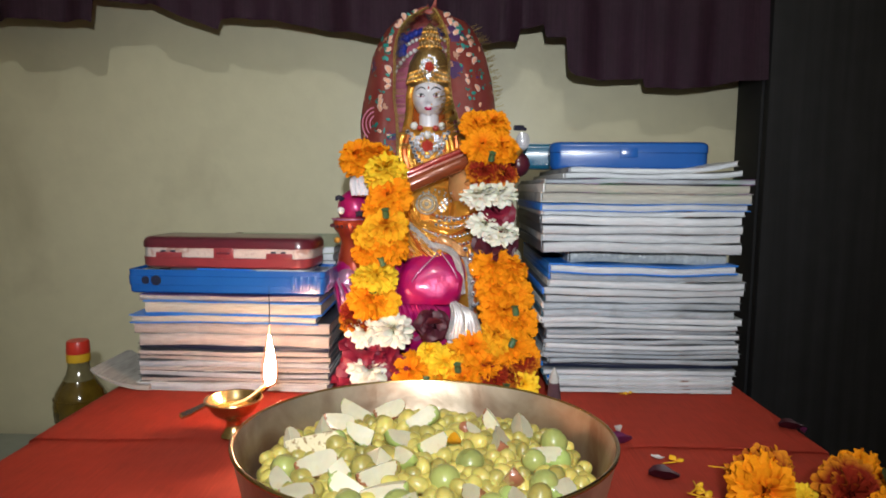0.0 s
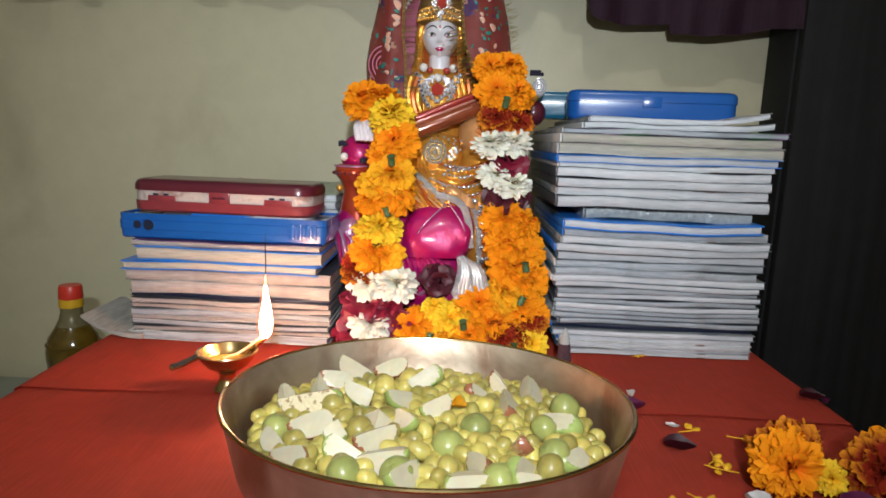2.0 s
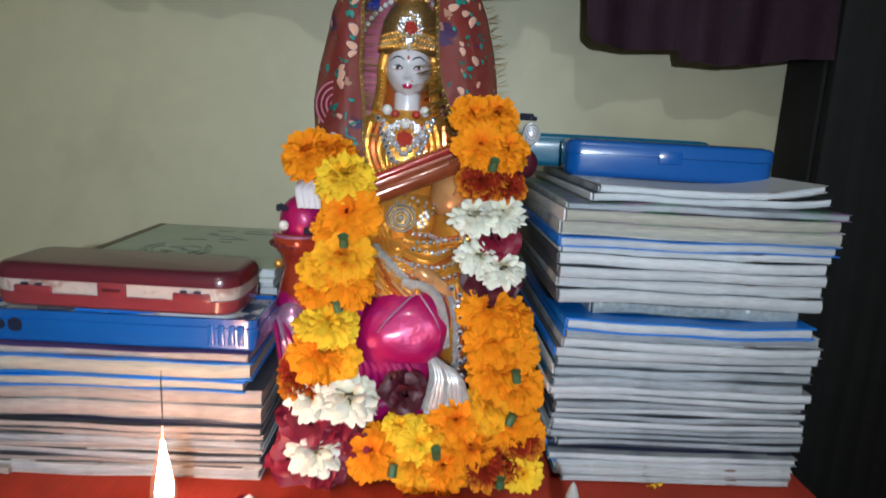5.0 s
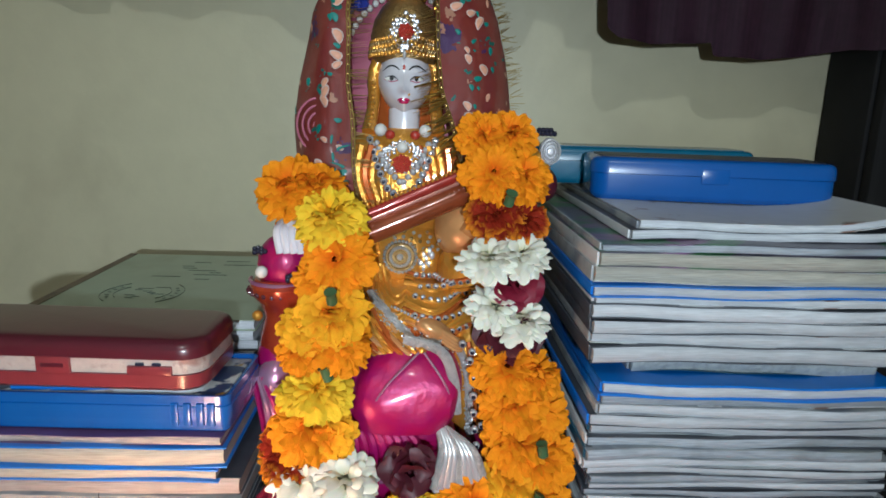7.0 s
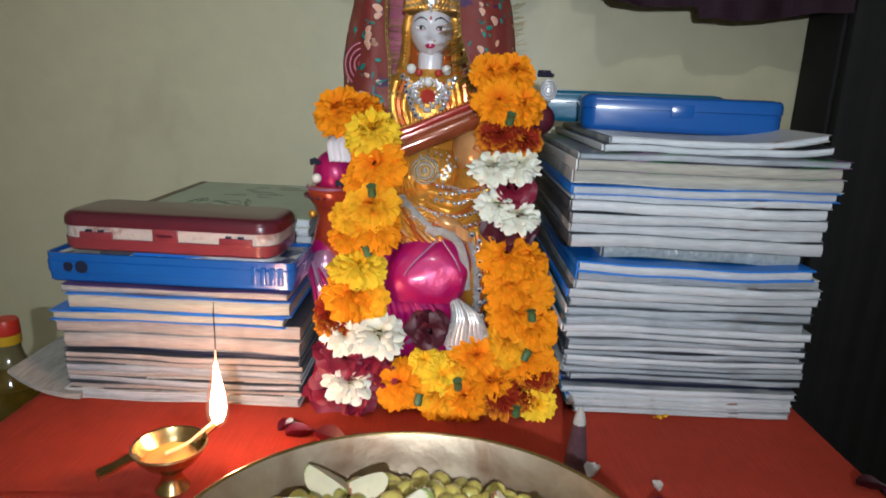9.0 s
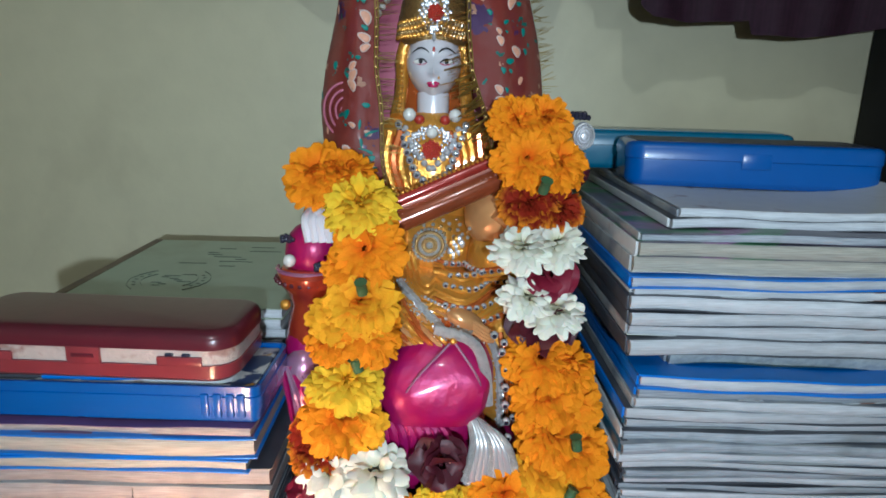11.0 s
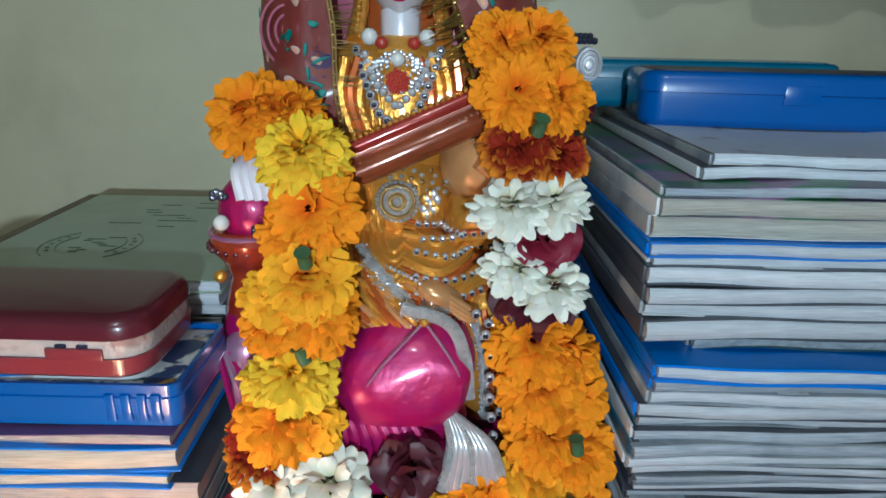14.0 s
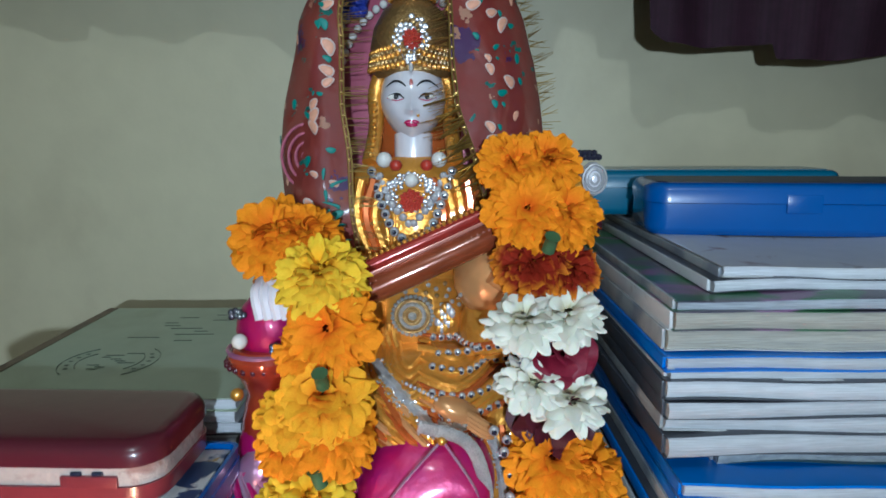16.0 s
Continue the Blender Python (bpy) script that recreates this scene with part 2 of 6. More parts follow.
CROWN = mat("antique_gold_paint", (0.42, 0.27, 0.10), 0.30, 0.75, vary=0.3, scale=150, bump=0.4, bump_scale=400, coat=0.3)
LACE = mat("glitter_lace_paint", (0.76, 0.76, 0.79), 0.30, 0.35, vary=0.45, scale=700, bump=1.0, bump_scale=900)
URNRED = mat("red_lacquer", (0.40, 0.020, 0.020), 0.22, 0.25, vary=0.3, scale=30, coat=0.5, hue=(0.62, 0.11, 0.03))
GOLDRED = mat("copper_red_paint", (0.60, 0.15, 0.03), 0.24, 0.45, vary=0.25, scale=40, bump=0.05, coat=0.5)
PINK = mat("magenta_paint", (0.33, 0.004, 0.16), 0.36, 0.2, vary=0.1, scale=40, hue=(0.50, 0.005, 0.075), coat=0.3, spec=0.4, bump=0.35, bump_scale=70)
PINKLILAC = mat("lilac_pearl_paint", (0.62, 0.42, 0.55), 0.22, 0.5, vary=0.2, scale=30, hue=(0.60, 0.10, 0.36), coat=0.5)
SILVER = mat("pearl_silver_paint", (0.80, 0.78, 0.84), 0.26, 0.18, vary=0.08, scale=30, coat=0.4)
SILVERBEAD = mat("silver_bead", (0.66, 0.66, 0.69), 0.25, 0.5, vary=0.08)
DARKBEAD = mat("dark_stone", (0.02, 0.02, 0.04), 0.15, coat=0.6)
PEARL = mat("pearl", (0.76, 0.74, 0.70), 0.2, vary=0.04, coat=0.6)
REDSTONE = mat("red_stone", (0.42, 0.035, 0.02), 0.3, vary=0.2, coat=0.4)
VEENA = mat("lacquer_red", (0.32, 0.030, 0.022), 0.22, 0.2, vary=0.3, scale=40, coat=0.6)
LUTEBODY = mat("brown_lacquer", (0.24, 0.055, 0.020), 0.2, 0.15, vary=0.4, scale=40, coat=0.6)
VEENATOP = mat("lacquer_pale", (0.60, 0.26, 0.20), 0.25, 0.3, vary=0.3, scale=50, coat=0.5)
SKINTONE = mat("flesh_gold_paint", (0.74, 0.38, 0.15), 0.25, 0.35, vary=0.25, scale=30, coat=0.5)
ARCHPINK = mat("arch_rose_paint", (0.40, 0.10, 0.16), 0.3, 0.2, vary=0.25, scale=40, coat=0.3)
ARCHBLUE = mat("arch_blue_paint", (0.03, 0.05, 0.36), 0.3, 0.2, vary=0.4, scale=120, bump=0.6, bump_scale=200)
LIPS = mat("lip_paint", (0.48, 0.01, 0.10), 0.25, coat=0.4)
LINE = mat("black_paint", (0.012, 0.012, 0.016), 0.4)
VEIL = motifs(mat("red_veil", (0.50, 0.048, 0.032), 0.48, vary=0.30, scale=30, hue=(0.36, 0.085, 0.065), bump=0.25, bump_scale=90, coat=0.1), 62, [((0.10, 0.03, 0.16), 0.42, 0.55, 0.80), ((0.02, 0.22, 0.18), 0.34, 1.7, 0.88), ((0.66, 0.36, 0.24), 0.34, 1.4, 0.86)])
PRINTPEACH = mat("peach_print", (0.70, 0.36, 0.24), 0.55, vary=0.2, scale=200)
PRINTPALE = mat("pale_print", (0.62, 0.50, 0.46), 0.55, vary=0.2, scale=200)
PRINTTEAL = mat("teal_print", (0.015, 0.20, 0.17), 0.5, vary=0.2, scale=200)
GOLDTHREAD = mat("gold_thread", (0.46, 0.33, 0.11), 0.28, 0.9, vary=0.3, scale=200)
OIL = mat("mustard_oil", (0.10, 0.062, 0.007), 0.08, vary=0.5, scale=30, coat=0.7)
CLEARTOP = mat("bottle_plastic", (0.14, 0.12, 0.06), 0.1, vary=0.3, coat=0.8)
REDCAP = mat("red_cap", (0.55, 0.035, 0.02), 0.35, vary=0.08)
YELLOWCAP = mat("yellow_collar", (0.62, 0.36, 0.02), 0.35, vary=0.08)
LABEL = stained(mat("oil_label", (0.40, 0.30, 0.03), 0.4, vary=0.2, scale=60), (0.10, 0.10, 0.02), 40, 0.5, 0.6)
GREYLAMINATE = mat("grey_laminate", (0.30, 0.33, 0.30), 0.5, vary=0.15, scale=20)
TABLEWOOD = banded(mat("table_wood", (0.22, 0.12, 0.06), 0.5, vary=0.2, scale=20), "x", 80, 0.4)
CONE = mat("incense_paste", (0.075, 0.030, 0.040), 0.9, vary=0.25, scale=200, bump=0.6)
ASH = mat("ash", (0.42, 0.40, 0.38), 0.95, vary=0.2, scale=200, bump=0.6)
FLOOR = mat("stone_floor", (0.25, 0.22, 0.19), 0.5, vary=0.2, scale=12)
CEIL = mat("white_ceiling", (0.6, 0.6, 0.56), 0.8, vary=0.05)


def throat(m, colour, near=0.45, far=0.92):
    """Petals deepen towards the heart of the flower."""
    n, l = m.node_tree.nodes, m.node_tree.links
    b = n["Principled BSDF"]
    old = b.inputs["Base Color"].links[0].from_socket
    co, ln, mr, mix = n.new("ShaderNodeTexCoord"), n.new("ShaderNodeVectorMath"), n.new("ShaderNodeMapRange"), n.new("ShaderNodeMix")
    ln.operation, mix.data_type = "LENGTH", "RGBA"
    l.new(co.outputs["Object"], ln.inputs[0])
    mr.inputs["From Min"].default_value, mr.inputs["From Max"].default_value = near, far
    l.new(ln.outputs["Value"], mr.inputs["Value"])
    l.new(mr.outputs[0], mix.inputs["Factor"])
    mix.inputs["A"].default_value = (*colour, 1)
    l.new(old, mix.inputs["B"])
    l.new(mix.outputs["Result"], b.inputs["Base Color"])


# Marigold colouring that doubles as shade contrast painted between the petals.
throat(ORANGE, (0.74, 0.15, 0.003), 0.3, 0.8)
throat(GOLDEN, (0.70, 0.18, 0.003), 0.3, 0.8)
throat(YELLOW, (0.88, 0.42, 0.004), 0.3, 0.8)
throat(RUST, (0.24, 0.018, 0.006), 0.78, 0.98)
LOOSEWHITE = mat("loose_white_petal", (0.84, 0.85, 0.84), 0.55, vary=0.05, scale=120)
FLORET = mat("loose_floret", (0.80, 0.42, 0.01), 0.55, vary=0.25, scale=160)
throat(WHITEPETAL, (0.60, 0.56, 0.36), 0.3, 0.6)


# ---- mesh helpers ----
def finish(name, bm, materials, angle=38):
    bmesh.ops.recalc_face_normals(bm, faces=bm.faces)
    for e in bm.edges:
        if len(e.link_faces) == 2 and e.calc_face_angle(0) > radians(angle):
            e.smooth = False
    for f in bm.faces:
        f.smooth = True
    me = bpy.data.meshes.new(name)
    bm.to_mesh(me)
    bm.free()
    for m in materials if isinstance(materials, (list, tuple)) else [materials]:
        me.materials.append(m)
    return me


def thing(name, place=(0, 0, 0), turn=0.0, label="", category="", group="", kind=""):
    ob = new(name)
    ob.location, ob.rotation_euler = place, (0, 0, radians(turn))
    ob.empty_display_size = 0.01
    return tagged(ob, label, category, group, kind)


def part(name, bm, material, parent, label="", place=(0, 0, 0), turn=(0, 0, 0)):
    ob = new(name, bm if isinstance(bm, bpy.types.Mesh) else finish(name, bm, material))
    ob.parent, ob.location, ob.rotation_euler = parent, place, turn
    return tagged(ob, label)


def solo(name, bm, material, label, category, group="", kind="", place=(0, 0, 0), turn=(0, 0, 0), size=1.0):
    ob = new(name, bm if isinstance(bm, bpy.types.Mesh) else finish(name, bm, material))
    ob.location, ob.rotation_euler, ob.scale = place, turn, (size, size, size)
    return tagged(ob, label, category, group, kind)


def add_box(bm, x0, x1, y0, y1, z0, z1, bevel=0.0, index=0):
    r = bmesh.ops.create_cube(bm, size=1)["verts"]
    for v in r:
        v.co = Vector(((x0 + x1) / 2 + v.co.x * (x1 - x0), (y0 + y1) / 2 + v.co.y * (y1 - y0), (z0 + z1) / 2 + v.co.z * (z1 - z0)))
    faces = list({f for v in r for f in v.link_faces})
    for f in faces:
        f.material_index = index
    if bevel:
        bmesh.ops.bevel(bm, geom=list({e for v in r for e in v.link_edges}), offset=bevel, segments=2, affect="EDGES", profile=0.5)


def box_bm(*a, **k):
    bm = bmesh.new()
    add_box(bm, *a, **k)
    return bm


def add_ball(bm, c, r, index=0, seg=16, rings=10, turn=(0, 0, 0)):
    r = (r, r, r) if isinstance(r, (int, float)) else r
    m = Matrix.Translation(c) @ Euler([radians(a) for a in turn]).to_matrix().to_4x4() @ Matrix.Diagonal((*r, 1))
    top, low = bm.verts.new(m @ Vector((0, 0, 1))), bm.verts.new(m @ Vector((0, 0, -1)))
    rows = []
    for i in range(1, rings):
        p = math.pi * i / rings
        rows.append([bm.verts.new(m @ Vector((math.sin(p) * math.cos(q), math.sin(p) * math.sin(q), math.cos(p)))) for q in (2 * math.pi * k / seg for k in range(seg))])
    made = []
    for k in range(seg):
        n = (k + 1) % seg
        made.append(bm.faces.new((top, rows[0][k], rows[0][n])))
        made.append(bm.faces.new((low, rows[-1][n], rows[-1][k])))
        for u, v in zip(rows, rows[1:]):
            made.append(bm.faces.new((u[k], v[k], v[n], u[n])))
    for f in made:
        f.material_index = index


def add_tube(bm, points, radii, index=0, seg=8, flat=1.0):
    """A tube along points; radii one number or one per point; flat squeezes it along its second side."""
    pts = [Vector(p) for p in points]
    radii = [radii] * len(pts) if isinstance(radii, (int, float)) else radii
    rings = []
    for i, p in enumerate(pts):
        d = (pts[min(i + 1, len(pts) - 1)] - pts[max(i - 1, 0)]).normalized()
        side = d.cross(Vector((0, 1, 0)))
        side = side.normalized() if side.length > 0.01 else Vector((1, 0, 0))
        up = side.cross(d).normalized()
        rings.append([bm.verts.new(p + (side * math.cos(a) + up * math.sin(a) * flat) * radii[i]) for a in (2 * math.pi * k / seg for k in range(seg))])
    for a, b in zip(rings, rings[1:]):
        for k in range(seg):
            bm.faces.new((a[k], a[(k + 1) % seg], b[(k + 1) % seg], b[k])).material_index = index
    bm.faces.new(rings[0]).material_index = index
    bm.faces.new(rings[-1]).material_index = index


def smooth_path(points, steps=5):
    """A Catmull-Rom line through points."""
    p = [Vector(q) for q in points]
    p = [p[0] * 2 - p[1], *p, p[-1] * 2 - p[-2]]
    out = []
    for i in range(1, len(p) - 2):
        for k in range(steps):
            t = k / steps
            out.append(0.5 * (2 * p[i] + (p[i + 1] - p[i - 1]) * t + (2 * p[i - 1] - 5 * p[i] + 4 * p[i + 1] - p[i + 2]) * t * t + (3 * p[i] - p[i - 1] - 3 * p[i + 1] + p[i + 2]) * t ** 3))
    return out + [p[-2]]


def add_lathe(bm, profile, c=(0, 0, 0), index=0, seg=32, closed=False):
    """Turns (radius, height) pairs about the vertical through c."""
    rings = []
    for r, z in profile:
        if r < 1e-5:
            rings.append([bm.verts.new((c[0], c[1], c[2] + z))])
        else:
            rings.append([bm.verts.new((c[0] + r * math.cos(a), c[1] + r * math.sin(a), c[2] + z)) for a in (2 * math.pi * k / seg for k in range(seg))])
    for a, b in zip(rings, rings[1:]):
        for k in range(seg):
            q = (k + 1) % seg
            if len(a) == 1 and len(b) > 1:
                f = bm.faces.new((a[0], b[q], b[k]))
            elif len(b) == 1 and len(a) > 1:
                f = bm.faces.new((a[k], a[q], b[0]))
            else:
                f = bm.faces.new((a[k], a[q], b[q], b[k]))
            f.material_index = index


def rounded_plan(w, d, r, seg=6):
    """The outline of a rectangle with round corners about the origin."""
    out = []
    for cx, cy, a0 in ((w / 2 - r, d / 2 - r, 0), (-w / 2 + r, d / 2 - r, 90), (-w / 2 + r, -d / 2 + r, 180), (w / 2 - r, -d / 2 + r, 270)):
        for k in range(seg + 1):
            a = radians(a0 + 90 * k / seg)
            out.append((cx + r * math.cos(a), cy + r * math.sin(a)))
    return out


def add_loft(bm, w, d, r, levels, index=0):
    """A rounded box from levels of (height, inset)."""
    rings = []
    for z, inset in levels:
        rings.append([bm.verts.new((x, y, z)) for x, y in rounded_plan(w - 2 * inset, d - 2 * inset, max(r - inset, 0.001))])
    n = len(rings[0])
    for a, b in zip(rings, rings[1:]):
        for k in range(n):
            bm.faces.new((a[k], a[(k + 1) % n], b[(k + 1) % n], b[k])).material_index = index
    bm.faces.new(rings[0][::-1]).material_index = index
    bm.faces.new(rings[-1]).material_index = index


# ---- the room ----


def setting(name, bm, material, label):
    return solo(name, bm, material, label, "wall" if "wall" in name else name, kind="structure")


setting("floor", box_bm(-1.9, 1.7, -2.3, 1.3, -0.72, -0.62), FLOOR, "plain stone floor under the table")
setting("ceiling", box_bm(-1.9, 1.7, -2.3, 1.3, 2.1, 2.2), CEIL, "plain white ceiling of the room")
setting("wall_north", box_bm(-1.9, 1.7, 1.20, 1.30, -0.62, 2.1), PLASTER, "cream painted plaster wall with faint stains")
setting("wall_west", box_bm(-1.9, -1.8, -2.2, 1.20, -0.62, 2.1), PLASTER, "cream painted plaster side wall")
setting("wall_east", box_bm(1.6, 1.7, -2.2, 1.20, -0.62, 2.1), PLASTER, "cream painted plaster side wall")
setting("wall_south", box_bm(-1.9, 1.7, -2.3, -2.2, -0.62, 2.1), PLASTER, "cream painted plaster wall behind the viewer")


def cupboard():
    root = thing("cupboard", (0.537, 1.085, -0.62), label="tall black-brown wooden cupboard beside the table", category="cupboard")
    part("body", box_bm(0, 1.1, 0.019, 0.112, 0, 2.5, bevel=0.004), DARKWOOD, root)
    for i in range(2):
        d = part("door", box_bm(0.004 + i * 0.55, 0.546 + i * 0.55, 0, 0.018, 0.05, 2.46, bevel=0.003), DARKWOOD, root)
        part("handle", box_bm(0.50 + i * 0.09, 0.512 + i * 0.09, -0.02, 0.0, 1.2, 1.32, bevel=0.003), DARKPLASTIC, d)


cupboard()


def curtain():
    """A pleated pelmet with a stepped hem."""
    root = thing("curtain", (0, 0, 0), label="dark purple pleated curtain with an uneven hem", category="curtain")
    hem = [(-0.95, 0.528), (-0.60, 0.522), (-0.592, 0.518), (-0.59, 0.560), (-0.50, 0.555), (-0.44, 0.530), (-0.385, 0.513), (-0.380, 0.531), (-0.25, 0.522), (-0.10, 0.497), (-0.05, 0.487), (0.02, 0.487), (0.118, 0.496), (0.126, 0.496), (0.130, 0.520), (0.168, 0.523), (0.172, 0.502), (0.205, 0.502), (0.209, 0.448), (0.222, 0.437), (0.27, 0.434), (0.339, 0.438), (0.343, 0.422), (0.40, 0.420), (0.44, 0.424), (0.50, 0.434), (0.56, 0.434)]

    def low(x):
        for (a, p), (b, q) in zip(hem, hem[1:]):
            if a <= x <= b:
                return p + (q - p) * (x - a) / (b - a)
        return hem[-1][1]

    bm = bmesh.new()
    xs = [-0.95 + 1.56 * i / 420 for i in range(421)]
    cols = []
    for x in xs:
        fold = 0.010 * math.sin(x * 46 + 1.2 * math.sin(x * 9)) + 0.005 * math.sin(x * 97 + 1)
        col = []
        for k in range(9):
            t = k / 8
            z = low(x) + (0.80 - low(x)) * t ** 1.4
            col.append(bm.verts.new((x, 1.105 + fold * (1 - 0.6 * t) + 0.006 * math.sin(x * 21 + t * 3), z)))
        cols.append(col)
    for a, b in zip(cols, cols[1:]):
        for k in range(8):
            bm.faces.new((a[k], b[k], b[k + 1], a[k + 1]))
    bmesh.ops.solidify(bm, geom=bm.faces[:], thickness=0.0015)
    part("cloth", bm, CURTAIN, root)
    rod = bmesh.new()
    add_tube(rod, [(-1.0, 1.105, 0.80), (0.66, 1.105, 0.80)], 0.009)
    part("rod", rod, DARKWOOD, root)
    for x in (-0.9, 0.4):
        part("bracket", box_bm(x - 0.01, x + 0.01, 1.105, 1.2, 0.79, 0.81, bevel=0.002), DARKWOOD, root)


curtain()


# ---- table ----
def table():
    root = thing("table", (0, 0.69, -0.62), label="low wooden table under a red cloth", category="table")
    part("tabletop", box_bm(-0.385, 0.38, -0.50, 0.46, 0.585, 0.612, bevel=0.004), TABLEWOOD, root)
    for x in (-0.36, 0.355):
        for y in (-0.47, 0.43):
            part("leg", box_bm(x - 0.02, x + 0.02, y - 0.02, y + 0.02, 0, 0.585, bevel=0.003), TABLEWOOD, root)


def cloth_height(x, y):
    h = 0.0012 * noise.noise((x * 9, y * 9, 0)) + 0.0016 * math.exp(-((y - 0.50 + 0.05 * x) / 0.012) ** 2) * (0.5 + noise.noise((x * 7, 3, 1)))
    return -0.0025 + h


def tablecloth():
    root = thing("tablecloth", (0, 0, 0), label="red cotton tablecloth with soft creases and a folded edge", category="tablecloth")

    def sheet(y0, y1, lift, drop, wave):
        bm = bmesh.new()
        nx, ny = 150, 80
        prof = []
        for i in range(nx + 1):
            s = -0.62 + 1.23 * i / nx
            if s < -0.396:
                prof.append((-0.396 - 0.012 * min(1, (-0.396 - s) / 0.05), -max(0, -0.396 - s)))
            elif s > 0.388:
                prof.append((0.388 + 0.012 * min(1, (s - 0.388) / 0.05), -max(0, s - 0.388)))
            else:
                prof.append((s, 0))
        rows = []
        for j in range(ny + 1):
            row = []
            for x, dz in prof:
                y = y0 + (y1 - y0) * j / ny
                if j == 0:
                    y += wave * noise.noise((x * 6, 2.0, 7))
                side = 0.006 * noise.noise((y * 14, x * 3, 0)) * min(1, -dz * 14)
                row.append(bm.verts.new((x + side, y, cloth_height(x, y) + lift + dz)))
            rows.append(row)
        for a, b in zip(rows, rows[1:]):
            for k in range(nx):
                bm.faces.new((a[k], a[k + 1], b[k + 1], b[k]))
        bmesh.ops.solidify(bm, geom=bm.faces[:], thickness=0.0012)
        return bm

    part("cloth", sheet(0.16, 1.16, -0.002, 0, 0), REDCLOTH, root)
    part("folded_layer", sheet(0.607, 1.16, 0.0004, 0, 0.010), REDCLOTH, root)


table()
tablecloth()


# ---- notebooks ----
def slab(w, d, h, rng, wave=0.0008, curl=0.0, lift=0.0, grow=0.0, side=0.0):
    """A sheaf of paper with a rounded front edge, gently wavy. curl: how far its right end bends up; lift: its left end."""
    bm = bmesh.new()
    a, b, ph = rng.uniform(0.4, 1) * wave, rng.uniform(0.2, 0.6) * wave, rng.uniform(0, 6)
    n = 14
    r = h * 0.42
    prof = [(d + grow, 0), (-grow, 0), (-grow - r * 0.35, h * 0.28), (-grow - r * 0.42, h * 0.55), (-grow - r * 0.25, h * 0.82), (-grow + r * 0.2, h), (d + grow, h)]
    rings = []
    for i in range(n + 1):
        u = i / n - 0.5
        x = u * (w + 2 * grow)
        dz = a * math.sin(5 * u + ph) + b * math.sin(13 * u + 2 * ph) + curl * max(0, u + 0.05) ** 2.2 * 5.3 + lift * max(0, -u - 0.05) ** 2.2 * 5.3
        dy = 0.0016 * math.sin(7 * u + ph * 3) * side
        rings.append([bm.verts.new((x, y + dy, z + dz)) for y, z in prof])
    for p, q in zip(rings, rings[1:]):
        for k in range(len(prof)):
            m = (k + 1) % len(prof)
            bm.faces.new((p[k], p[m], q[m], q[k]))
    bm.faces.new(rings[0])
    bm.faces.new(rings[-1][::-1])
    return bm


def notebook(place, w, d, h, cover, pages, rng, turn=0.0, curl=0.0, lift=0.0, thick=0.0007, label="", group="", wave=0.0008, peek=0.0, spine=None):
    root = thing("notebook", place, turn, label, "notebook", group)
    st = rng.getstate()
    t = thick
    part("page_block", slab(w - 0.003, d - 0.003, h - 2 * t, rng, wave, curl, lift, side=1), pages, root, place=(0, 0.0015, t))
    for z, nm in ((0, "back_cover"), (h - t, "front_cover")):
        rng.setstate(st)
        part(nm, slab(w, d, t, rng, wave, curl, lift, grow=peek), cover, root, place=(0, 0, z))
    if spine:
        bm = bmesh.new()
        add_box(bm, -w / 2 - 0.0009, -w / 2 + 0.0012, 0.004, d - 0.002, 0.0002, h - 0.0002, 0.0006)
        part("spine", bm, spine, root, "taped spine")
    return root


